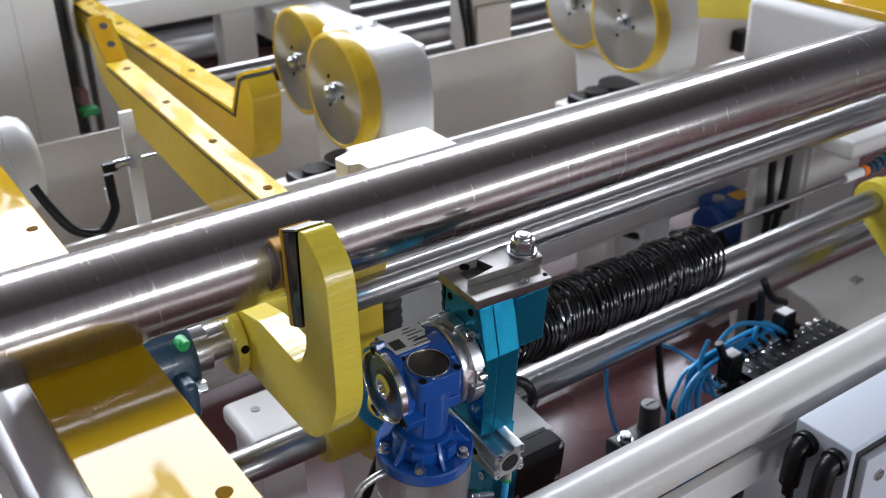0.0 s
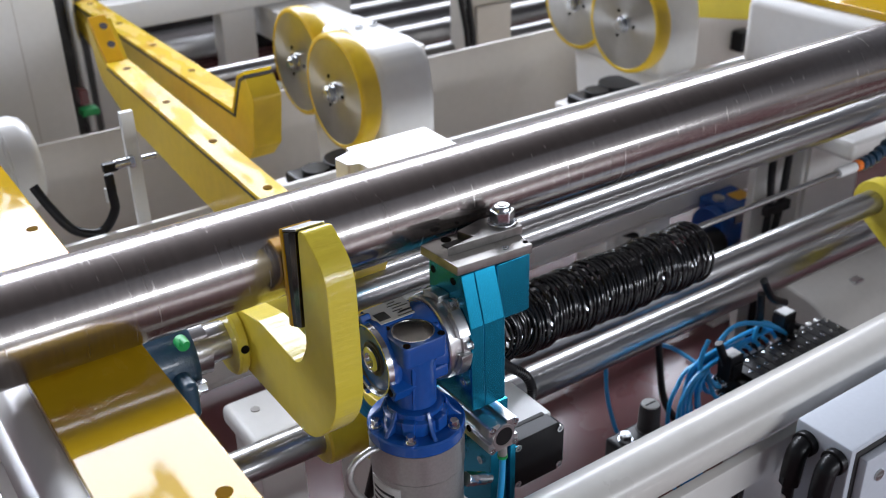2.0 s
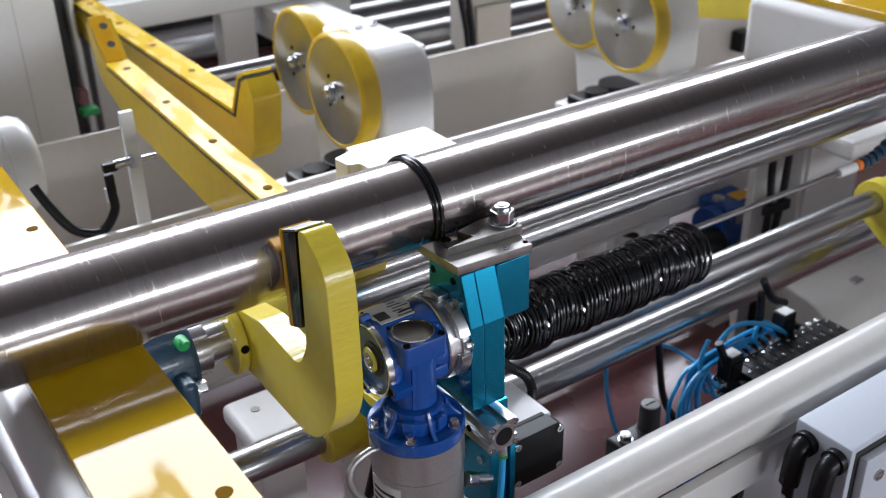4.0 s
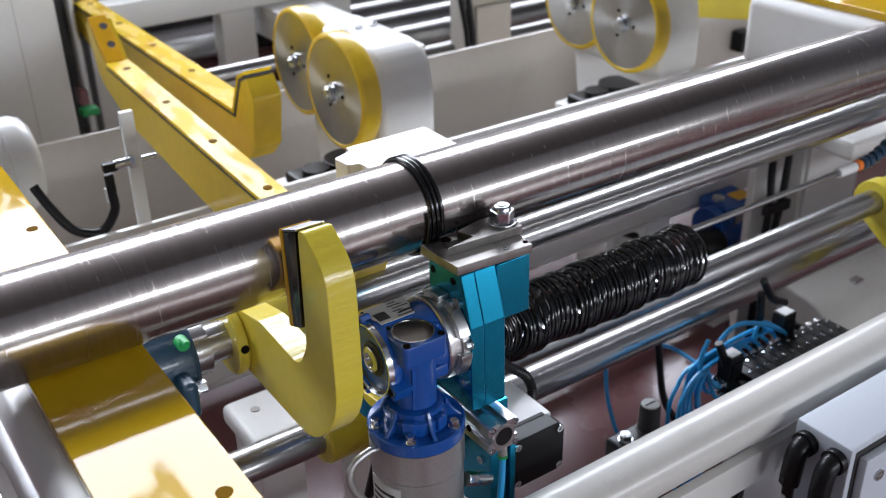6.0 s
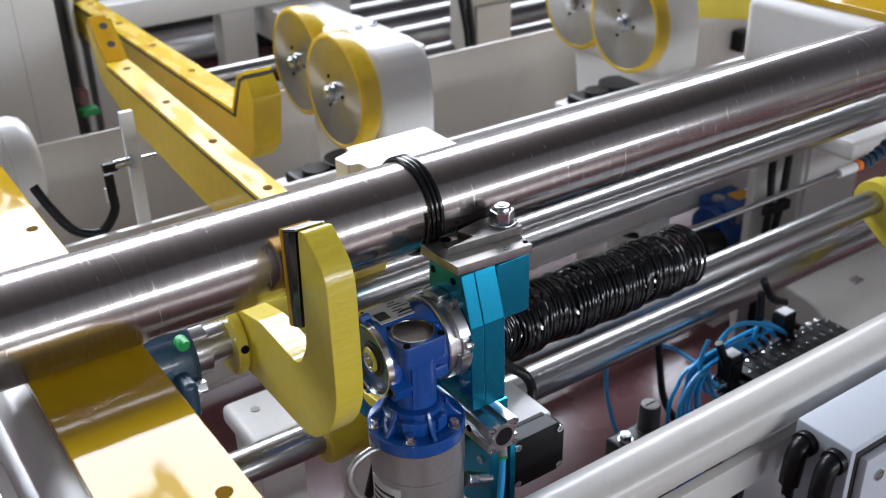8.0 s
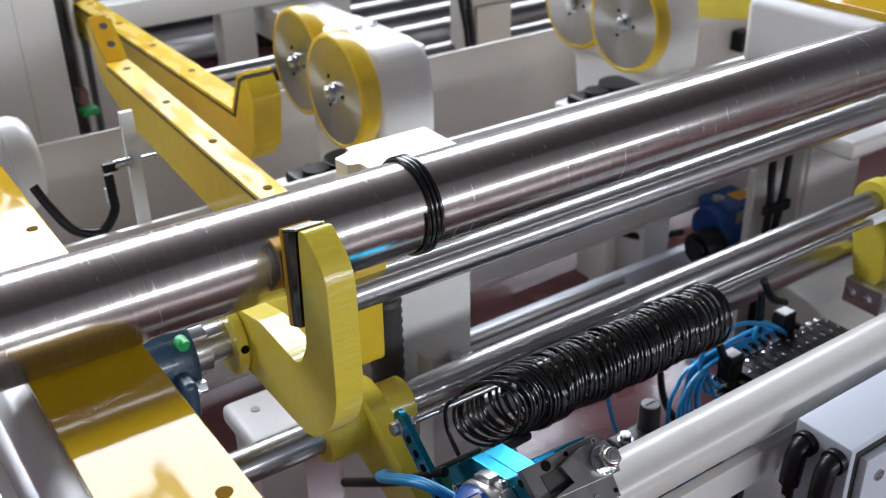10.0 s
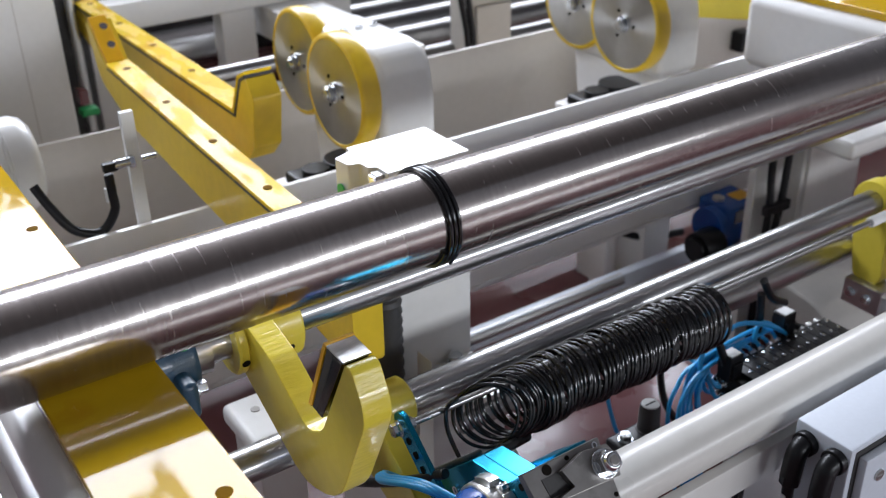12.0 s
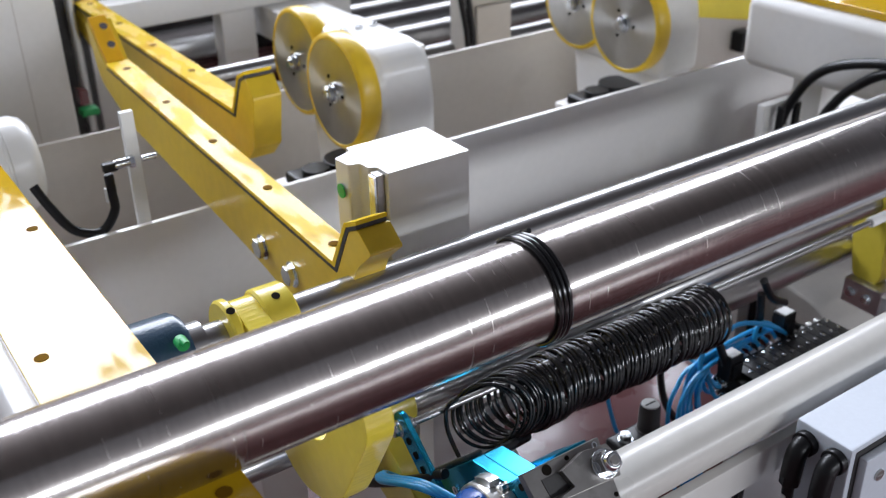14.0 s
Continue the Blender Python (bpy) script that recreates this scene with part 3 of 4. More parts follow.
# knife on its pivot nut
# no real recess: a thin sheet whose dark colour gives the pocket's shade
part("pocket", prism("z", [(0.578, 0.8345), (0.6125, 0.8335), (0.6075, 0.857), (0.576, 0.857)], -0.5448, -0.5440), RUBBER, anvil, "flat dark sheet for the shaded pocket under the knife")
KNIFE = (0.653, 0.843)
knife = part("knife", prism("z", [(0.566, 0.829), (0.606, 0.8355), (0.599, 0.857), (0.636, 0.866), (0.668, 0.862), (0.674, 0.848), (0.668, 0.823)], -0.5448, -0.5335, 0.0008), MACHINED, unit, "bright ground steel knife")
for o in (knife,):
    c = Vector((*KNIFE, -0.539)) - ORIGIN[o.name]
    o.data.transform(Matrix.Translation(-c))
    o.location = c
KNIFE_AT = knife.location.copy()
part("washer", cyl("z", (*KNIFE, -0.532), 0.0175, 0.003, 32, 0.0006), ZINC, unit)
part("pivot_nut", join(cyl("z", (*KNIFE, -0.523), 0.0148, 0.0145, 6, 0.0012), cyl("z", (*KNIFE, -0.5135), 0.012, 0.007, 32, 0.0018, 0.0095)), ZINC, unit, "zinc plated lock nut")
part("stud", cyl("z", (*KNIFE, -0.5125), 0.0062, 0.008, 24, 0.001), MACHINED, unit)

# gearbox: output across, motor hanging below
GO, GM = (0.834, -0.644), (0.4990, 0.8025)
flange = part("gear_flange", ring_of("x", (0.5545, *GO), [(-0.0185, 0.03), (-0.0185, 0.0495), (-0.017, 0.051), (-0.0125, 0.051), (-0.0115, 0.0455), (0.0, 0.0455), (0.001, 0.049), (0.0102, 0.049)], 64), ALU, unit, "bare aluminium flange")
for a in range(6):   # clamp lugs round the flange with a bolt in every gap
    d = 22 + 60 * a
    arc = [(GO[0] + q * math.cos(radians(d + k)), GO[1] + q * math.sin(radians(d + k))) for q, ks in ((0.0545, range(-19, 20, 6)), (0.0456, range(17, -20, -6))) for k in ks]
    part("clamp_lug", prism("x", arc, 0.5495, 0.5645, 0.0008, 1), ALU, flange)
    c = (GO[0] + 0.0505 * math.cos(radians(d + 30)), GO[1] + 0.0505 * math.sin(radians(d + 30)))
    part("clamp_bolt", hex_bolt("x", (0.5648, *c), 0.0048, 0.008, -1), ZINC, flange)
gear = part("gearbox", join(ring_of("x", (0.502, *GO), [(-0.036, 0.030), (-0.036, 0.0445), (-0.031, 0.0455), (-0.02, 0.040), (0.012, 0.041), (0.026, 0.047), (0.034, 0.047)], 56), box(0.4705, 0.5285, 0.8265, 0.871, -0.69, -0.6015, 0.004, 3), box(0.524, 0.536, 0.80, 0.868, -0.68, -0.606, 0.004, 3)), BLUE, unit, "glossy blue cast gearbox")
HEAD = [(GM[0] - 0.0285, GM[1] - 0.0275, 0.008), (GM[0] + 0.0285, GM[1] - 0.0275, 0.008), (GM[0] + 0.0285, GM[1] + 0.0275, 0.008), (GM[0] - 0.0285, GM[1] + 0.0275, 0.008)]
part("worm_case", join(prism("z", rounded(HEAD, 0.008, 5), -0.631, -0.6045, 0.0025, 2), ring_of("z", (*GM, -0.66), [(-0.046, 0.0255), (-0.03, 0.0252), (0.016, 0.0245), (0.026, 0.027), (0.032, 0.0275)], 40), prism("x", rounded([(GM[1] - 0.02, -0.70), (GM[1] - 0.022, -0.634), (GM[1] + 0.03, -0.63), (GM[1] + 0.03, -0.70)], 0.004, 3), GM[0] - 0.016, GM[0] + 0.016, 0.004, 2), box(GM[0] + 0.012, GM[0] + 0.036, GM[1] - 0.017, GM[1] + 0.024, -0.667, -0.651, 0.003, 2)), BLUE, unit)
part("worm_cap", cyl("z", (GM[0], GM[1] - 0.001, -0.6052), 0.0222, 0.003, 40, 0.0006), DARKSTEEL, gear, "dark steel end cap")
part("cap_seal", ring_of("z", (GM[0], GM[1] - 0.001, -0.6042), [(-0.002, 0.0235), (0.0016, 0.0241), (0.0016, 0.0226), (-0.001, 0.0222)], 48), ZINC, gear)
for dx, dy in ((-0.0205, 0.0215), (0.0235, 0.0205), (-0.0215, -0.0215), (0.0235, -0.0215)):
    part("lug_hole", cyl("z", (GM[0] + dx, GM[1] + dy, -0.6043), 0.0042, 0.0015, 16), HOLE, gear)
part("bearing_ring", ring_of("x", (0.468, *GO), [(0.004, 0.0405), (-0.007, 0.0405), (-0.0085, 0.0415), (-0.0085, 0.0435), (-0.004, 0.0445), (0.004, 0.0445)], 64), ZINC, gear, "steel bearing ring")
part("seal_ring", ring_of("x", (0.468, *GO), [(0.002, 0.016), (-0.003, 0.016), (-0.004, 0.020), (-0.001, 0.022), (-0.001, 0.0375), (-0.004, 0.0385), (-0.004, 0.0402), (0.002, 0.0403)], 64), RUBBER, gear, "dark rubber shaft seal")
part("shaft_end", ring_of("x", (0.468, *GO), [(0.004, 0.0155), (-0.007, 0.0155), (-0.0085, 0.0135), (-0.0085, 0.009), (-0.004, 0.007)], 40), ZINC, gear)
for k in range(10):
    a = radians(36 * k + 8)
    c = Vector((0.4667, GO[0] + 0.0305 * math.cos(a), GO[1] + 0.0305 * math.sin(a)))
    part("seal_pocket", turned(box(c.x - 0.0006, c.x + 0.0006, c.y - 0.003, c.y + 0.003, c.z - 0.0055, c.z + 0.0055, 0.0004, 1), c, "X", math.degrees(a)), GUARD if k in (2, 7) else BLACK, gear)
for a, end, q in ((62, 0.474, 0.043), (205, 0.502, 0.0475), (291, 0.48, 0.0475), (335, 0.476, 0.0475)):
    d = (math.cos(radians(a)) * q, math.sin(radians(a)) * q)
    part("lug", turned(box(0.4605, end, GO[0] + d[0] - 0.0085, GO[0] + d[0] + 0.0085, GO[1] + d[1] - 0.0085, GO[1] + d[1] + 0.0085, 0.0025, 2), (0.47, GO[0] + d[0], GO[1] + d[1]), "X", a), BLUE, gear)
    part("lug_bore", cyl("x", (0.4602, GO[0] + d[0], GO[1] + d[1]), 0.0045, 0.002, 16), HOLE, gear)
part("name_plate", box(0.473, 0.5265, 0.8295, 0.8675, -0.6013, -0.6005, 0), LABEL, gear, "silver rating label")
for i in range(6):
    part("text_bar", box(0.5 + 0.003 * (i % 2), 0.523 - 0.005 * (i % 3), 0.8325 + i * 0.0058, 0.8338 + i * 0.0058, -0.6004, -0.6001, 0), INK, gear)
part("brand_bar", box(0.506, 0.5225, 0.8385, 0.8415, -0.6004, -0.60, 0), INK, gear)
part("text_block", box(0.477, 0.492, 0.835, 0.851, -0.6004, -0.6001, 0), RUBBER, gear)
part("motor_flange", join(ring_of("z", (*GM, -0.708), [(-0.018, 0.036), (-0.013, 0.0385), (0.004, 0.0375), (0.006, 0.033), (0.012, 0.0325), (0.015, 0.027)], 56), ring_of("z", (*GM, -0.7275), [(-0.008, 0.05), (-0.008, 0.0562), (-0.006, 0.0568), (0.0055, 0.0568), (0.0075, 0.055), (0.0075, 0.03)], 64)), BLUE, unit)
for a in range(4):
    d = radians((167, 230, 300, 45)[a])
    c = (GM[0] + 0.0485 * math.cos(d), GM[1] + 0.0485 * math.sin(d))
    part("flange_bolt", hex_bolt("z", (*c, -0.7195), 0.0056, 0.0095), ZINC, unit)
    part("bolt_seat", cyl("z", (*c, -0.7215), 0.0085, 0.005, 24, 0.0012), BLUE, unit)
for a in (196, 262, 330, 20, 95, 145):
    part("rib", turned(prism("y", [(GM[0] + 0.034, -0.72), (GM[0] + 0.053, -0.72), (GM[0] + 0.041, -0.708), (GM[0] + 0.034, -0.692)], GM[1] - 0.0025, GM[1] + 0.0025, 0.0008, 1), (*GM, 0), "Z", a), BLUE, unit)
for a in (225, 285):
    part("boss", turned(box(GM[0] + 0.03, GM[0] + 0.042, GM[1] - 0.008, GM[1] + 0.008, -0.718, -0.70, 0.003, 2), (*GM, 0), "Z", a), BLUE, unit)
motor = part("motor", ring_of("z", (*GM, -0.871), [(-0.12, 0.04), (-0.118, 0.052), (0.092, 0.0545), (0.0925, 0.0535), (0.094, 0.0535), (0.0945, 0.0558), (0.1345, 0.0558), (0.1352, 0.05)], 64), CAST, unit, "silver cast motor body")
part("motor_label", prism("z", [(GM[0] + 0.0556 * math.cos(radians(a)), GM[1] + 0.0556 * math.sin(radians(a))) for a in range(165, 217, 5)] + [(GM[0] + 0.0540 * math.cos(radians(a)), GM[1] + 0.0540 * math.sin(radians(a))) for a in range(215, 163, -5)], -0.90, -0.786), LABEL, motor, "silver motor label")
for i in range(6):
    part("text_bar", prism("z", [(GM[0] + 0.0559 * math.cos(radians(a)), GM[1] + 0.0559 * math.sin(radians(a))) for a in range(172, 210, 4)] + [(GM[0] + 0.0555 * math.cos(radians(a)), GM[1] + 0.0555 * math.sin(radians(a))) for a in range(206, 168, -4)], -0.800 - i * 0.009, -0.7965 - i * 0.009), INK, motor)
part("cable_gland", turned(join(cyl("x", (0.566, 0.79, -0.838), 0.0095, 0.014, 6, 0.001), cyl("x", (0.581, 0.79, -0.838), 0.0085, 0.018, 24, 0.001), cyl("x", (0.594, 0.79, -0.838), 0.0065, 0.012, 20, 0.001)), (0.566, 0.79, -0.838), "Y", 25), ZINC, unit)

# pneumatic cylinder and stepper motor
CX, CZ = 0.5872, -0.757
half = [(0.0215, 0.0195, 0.005), (0.0055, 0.0195, 0.001), (0.0055, 0.0145, 0.001), (-0.0055, 0.0145, 0.001), (-0.0055, 0.0195, 0.001), (-0.0215, 0.0195, 0.005), (-0.0215, 0.0055, 0.001), (-0.0165, 0.0055, 0.001), (-0.0165, -0.0055, 0.001), (-0.0215, -0.0055, 0.001), (-0.0215, -0.0195, 0.005), (0.0215, -0.0195, 0.005), (0.0215, -0.0055, 0.001), (0.0165, -0.0055, 0.001), (0.0165, 0.0055, 0.001), (0.0215, 0.0055, 0.001)]
cylinder = part("air_cylinder", prism("y", rounded([(CX + p, CZ + q, r) for p, q, r in half], 0.001, 3), 0.752, 0.86, 0.0006), ALU, unit, "profiled aluminium air cylinder")
part("piston_cap", cyl("y", (CX, 0.7512, CZ), 0.0122, 0.003, 32, 0.0008), BLACK, cylinder)
part("end_ring", ring_of("y", (CX, 0.752, CZ), [(-0.002, 0.0124), (-0.002, 0.0155), (0.001, 0.016), (0.001, 0.0124), (-0.002, 0.0124)], 40), ALU, cylinder)
for x in (CX - 0.0168, CX + 0.0168):
    for z in (CZ - 0.015, CZ + 0.015):
        part("end_screw", socket_screw("y", (x, 0.7525, z), 0.0042, 0.003, -1), ZINC, cylinder)
part("air_fitting", cyl("z", (CX + 0.003, 0.757, CZ - 0.0265), 0.0055, 0.014, 16, 0.001), CAST, cylinder)
part("fitting_collar", cyl("z", (CX + 0.003, 0.757, CZ - 0.035), 0.0064, 0.003, 16), GREEN, cylinder)
part("air_hose", sweep([(CX + 0.003, 0.757, CZ - 0.036), (CX + 0.002, 0.757, -0.83), (CX + 0.001, 0.762, -0.88), (CX + 0.005, 0.78, -0.95)], 0.0042, 10), HOSE, unit, "light blue air hose")
# white paint replaces the window's bright reflection on the motor's top
stepper = part("stepper_body", box(0.641, 0.722, 0.8225, 0.912, -0.896, -0.826, 0.002), WHITE, unit, "stepper motor body, window glare put into its white")
COVER = [(0.6375, -0.824, 0.006), (0.7245, -0.824, 0.006), (0.7245, -0.902, 0.006), (0.6375, -0.902, 0.006)]
part("stepper_cover", prism("y", rounded([(p, q, 0.011) for p, q, r in COVER], 0.01, 1), 0.798, 0.822, 0.0012, 2), BLACK, stepper, "black plastic end cover")
part("cover_step", prism("y", rounded([(p, q, 0.014) for p, q, r in COVER], 0.01, 1), 0.8225, 0.829, 0.0005, 1), RUBBER, stepper)
for x in (0.6465, 0.7155):
    for z in (-0.8335, -0.8925):
        part("cover_screw", socket_screw("y", (x, 0.7985, z), 0.0052, 0.003, -1), ZINC, stepper)
for x, y in ((0.652, 0.893), (0.664, 0.893), (0.66, 0.88)):
    part("top_hole", cyl("z", (x, y, -0.8258), 0.0035, 0.001, 12), HOLE, stepper)
for y, z in ((0.812, -0.80), (0.815, -0.842), (0.85, -0.80)):
    part("plate_screw", socket_screw("x", (0.602, y, z), 0.0055, 0.003, -1), ZINC, unit)
part("mount_plate", box(0.6285, 0.6370, 0.79, 0.905, -0.91, -0.80, 0.001), TEAL, unit)
part("rear_edging", box(0.575, 0.60, 0.9075, 0.915, -0.84, -0.69, 0.003), RUBBER, unit, "black rubber edging")
part("conduit", sweep([(0.62, 0.9, -0.745), (0.68, 0.9, -0.765), (0.7156, 0.9, -0.797), (0.7407, 0.9, -0.8194), (0.7537, 0.9, -0.8538), (0.742, 0.902, -0.875), (0.722, 0.90, -0.88)], 0.0065, 10, 14, 0.16), BLACK, unit, "black corrugated conduit")


# swing arms, cord rod and guide
def capsule(a, b, ra, rb):
    """A plate outline round two centres."""
    out = []
    d = math.atan2(b[1] - a[1], b[0] - a[0])
    for k in range(17):
        t = d + math.pi / 2 + math.pi * k / 16
        out.append((a[0] + ra * math.cos(t), a[1] + ra * math.sin(t)))
    for k in range(17):
        t = d - math.pi / 2 + math.pi * k / 16
        out.append((b[0] + rb * math.cos(t), b[1] + rb * math.sin(t)))
    return out


ROD = (0.98, -0.749)
for x0, x1, end in ((0.535, 0.564, (0.87, -0.83)), (1.71, 1.745, (0.905, -0.968))):
    arm = part("swing_arm", prism("x", capsule(S2, end, 0.058 if x0 < 1 else 0.043, 0.04 if x0 < 1 else 0.034), x0, x1, 0.003), YELLOW, unit, "yellow swing arm")
    part("clamp_collar", ring_of("x", (x1 + 0.025, *S2), [(-0.026, 0.0255), (-0.026, 0.037), (0.024, 0.037), (0.027, 0.034), (0.027, 0.0255)], 48), YELLOW, arm)
part("white_conduit", sweep([(0.452, 0.80, -0.742), (0.4347, 0.80, -0.7385), (0.4143, 0.80, -0.7458), (0.4059, 0.80, -0.7619), (0.410, 0.80, -0.782), (0.4196, 0.80, -0.7997), (0.44, 0.795, -0.83)], 0.0046, 12), CAST, unit, "grey braided metal conduit")
part("hub_collar", ring_of("x", (0.505, *S2), [(-0.03, 0.0255), (-0.03, 0.039), (-0.027, 0.042), (0.0295, 0.042), (0.0295, 0.0255)], 48), YELLOW, unit)
part("cord_rod", cyl("x", (1.02, *ROD), 0.0052, 0.99, 20), SHAFT, unit, "thin polished steel rod")
part("nylon_tip", cyl("x", (1.54, *ROD), 0.0095, 0.05, 20, 0.002), PALEROD, unit, "white nylon nozzle")
part("orange_ring", cyl("x", (1.573, *ROD), 0.0105, 0.014, 20, 0.002), ORANGE, unit, "orange ring")
for i in range(9):
    part("hose_segment", ring_of("x", (1.589 + 0.017 * i, ROD[0], ROD[1] + 0.0012 * i * i), [(-0.009, 0.007), (-0.007, 0.0115), (0.0, 0.0125), (0.006, 0.011), (0.009, 0.007)], 20), NAVY, unit, "blue segmented hose link")
bracket = part("arm_bracket", turned(join(box(1.69, 1.695, 0.945, 1.03, -1.1, -1.045, 0.0015), box(1.6955, 1.76, 0.945, 1.03, -1.05, -1.045, 0.0015), box(1.6955, 1.76, 0.945, 1.03, -1.1, -1.095, 0.0015)), (1.7, *S2), "X", -44), ALU, unit, "zinc plated bracket")
for y in (0.975, 1.012):
    part("bracket_bolt", turned(hex_bolt("x", (1.69, y, -1.073), 0.009, 0.008, -1), (1.7, *S2), "X", -44), ZINC, bracket)
lever = part("lever", prism("x", capsule((0.985, -0.742), (0.86, -0.728), 0.0155, 0.017), 0.535, 0.543, 0.001), TEAL, unit, "teal lever with a row of holes")
for i in range(5):
    k = 0.2 + i * 0.16
    part("lever_hole", cyl("x", (0.5345, 0.985 - 0.125 * k, -0.742 + 0.014 * k), 0.0052, 0.0015, 16), HOLE, lever)
for x, w in ((0.535, -1), (0.543, 1)):
    part("rod_nut", hex_bolt("x", (x, *ROD), 0.0095, 0.012, w), ZINC, unit)
part("cord_feed", sweep([(0.612, 0.984, -0.714), (0.602, 0.982, -0.722), (0.60, 0.9748, -0.7405), (0.60, 0.9505, -0.758), (0.60, 0.9162, -0.7585), (0.60, 0.907, -0.755)], 0.0031, 10), CORD, unit, "black cord running into the head")
for k in range(3):
    part("head_hose", sweep([(0.52, 0.875, -0.65 - 0.006 * k), (0.505 - 0.006 * k, 0.908, -0.685), (0.495 - 0.006 * k, 0.93, -0.75), (0.515, 0.935, -0.80 - 0.006 * k), (0.566, 0.90, -0.83)], 0.0041, 10), HOSE, unit, "light blue air hose")

part("head_conduit", sweep([(0.545, 0.905, -0.70), (0.53, 0.915, -0.78), (0.52, 0.93, -0.86), (0.51, 0.95, -0.95)], 0.0062, 12, 22, 0.14), BLACK, unit, "black corrugated conduit")

# ---- coil of cord on the rod ----
coil = thing("cord_coil", "hanging coil of glossy black cord on a thin rod", "cord coil", (0.0, *ROD))
RINGS = []
rng = random.Random(5)
for v in range(6):
    bm = bmesh.new()
    seg, ms = 44, 8
    ra, rb, ph = 0.0478 + rng.uniform(-0.002, 0.002), 0.047 + rng.uniform(-0.002, 0.0025), rng.uniform(0, 6)
    rows = []
    for i in range(seg):
        a = 2 * math.pi * i / seg
        c = Vector((0.002 * math.sin(a + ph), ra * math.cos(a), rb * math.sin(a)))
        o = Vector((0, math.cos(a), math.sin(a)))
        rows.append([bm.verts.new(c + 0.0027 * (math.cos(2 * math.pi * k / ms) * o + math.sin(2 * math.pi * k / ms) * Vector((1, 0, 0)))) for k in range(ms)])
    for i in range(seg):
        p, q = rows[i], rows[(i + 1) % seg]
        for k in range(ms):
            bm.faces.new((p[k], p[(k + 1) % ms], q[(k + 1) % ms], q[k]))
    RINGS.append(finish(bm, CORD, "turn", 80))
x = 0.668
n = 0
while x < 1.104:
    ob = new("turn", RINGS[rng.randrange(6)])
    ob.parent = coil
    loose = max(0.0, 1 - n / 14.0)     # the first turns fan out
    sag = 0.004 * math.sin(n * 0.35) + rng.uniform(-0.002, 0.002)
    ob.matrix_basis = pose(x, rng.uniform(-0.002, 0.002) - 0.006 * loose, -0.041 + sag * 0.5 + 0.004 * loose, 0, rng.uniform(-2, 2) + 6 + 9 * loose, rng.uniform(-2.5, 2.5) + 48 * min(1.0, loose * 1.5)) @ Matrix.Scale(1 - 0.03 * min(1.0, loose * 1.6), 4)
    x += 0.0088 - 0.0034 * min(1.0, n / 9.0) + rng.uniform(-0.0006, 0.0008)
    n += 1

# ---- cord laid round the tube, in short pieces that follow one another ----
CORD_R, PITCH_X, PIECE = TUBE_R + 0.0029, 0.0062, 15.0
laid = thing("laid_cord", "black cord wound in three turns round the steel tube", "cord", (0.6, *TUBE))
bm = bmesh.new()
rows = []
for i in range(6):
    a = radians(180 - (PIECE + 1.6) * i / 5)
    o = Vector((0, math.cos(a), math.sin(a)))
    c = o * CORD_R + Vector((PITCH_X * (0.5 - i / 5) * PIECE / 360, 0, 0))
    rows.append([bm.verts.new(c + 0.0029 * (math.cos(2 * math.pi * k / 10) * o + math.sin(2 * math.pi * k / 10) * Vector((1, 0, 0)))) for k in range(10)])
for p, q in zip(rows, rows[1:]):
    for k in range(10):
        bm.faces.new((p[k], p[(k + 1) % 10], q[(k + 1) % 10], q[k]))
bm.faces.new(rows[0])
bm.faces.new(rows[-1][::-1])
SEGMENT = finish(bm, CORD, "cord_piece", 80)
PIECES = []
for i in range(74):
    ob = new("cord_piece", SEGMENT)
    ob.parent = laid
    PIECES.append(ob)
# ---- behind the machine ----
back = thing("back_frame", "white steel frame of the next machine with a roller", "machine frame", (1.1, 2.9, -1.45))
part("cross_beam", box(0.72, 1.62, 2.88, 2.96, -0.80, -0.72, 0.006), WHITE, back)
part("long_beam", box(1.30, 1.47, 2.24, 3.6, -0.9, -0.80, 0.004), WHITE, back)
for x in (0.76, 1.16, 1.5):
    part("post", box(x, x + 0.11, 2.885, 2.955, -1.45, -0.8005, 0.004), WHITE, back)
part("roller", cyl("x", (1.03, 3.12, -0.945), 0.058, 0.4, 40, 0.004), ALU, back, "matt steel roller")
part("low_beam", box(0.72, 1.62, 2.98, 3.04, -1.2, -1.1, 0.004), WHITE, back)
# the shadow over this housing is put into the panel's near-black colour
housing = thing("rear_housing", "machine housing with its shadow put into dark grey colour", "machine housing", (1.0, 3.5, -1.45))
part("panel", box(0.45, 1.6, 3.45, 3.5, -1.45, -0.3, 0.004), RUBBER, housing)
part("base", box(0.45, 1.6, 3.36, 3.449, -1.45, -1.1, 0.004), FLOOR, housing)
far = thing("far_machine", "pale grey machine housing far behind", "machine housing", (3.2, 4.0, -1.45))
part("panel", box(1.7, 6.5, 3.95, 4.05, -1.45, -0.55, 0.01), WHITE, far)
part("ledge", box(1.7, 6.5, 3.8, 3.949, -1.2, -1.1, 0.01), WHITE, far)
rack = thing("tube_rack", "rack of polished steel tubes waiting behind the frame", "tube rack", (2.6, 3.1, -1.45))
for y, z, r in ((2.62, -0.975, 0.03), (2.78, -0.965, 0.045), (2.95, -0.965, 0.045), (3.12, -0.965, 0.045), (3.30, -0.965, 0.045), (3.5, -0.965, 0.045)):
    part("tube", cyl("x", (3.05, y, z), r, 3.1, 40, 0.002), DULL, rack)
for x in (1.6, 3.2):
    part("support", box(x, x + 0.08, 2.55, 3.6, -1.45, -1.012, 0.004), WHITE, rack)
shaft("steel cross shaft by the drive wheels", (2.5, -0.855), 0.022, 0.7, 1.28)
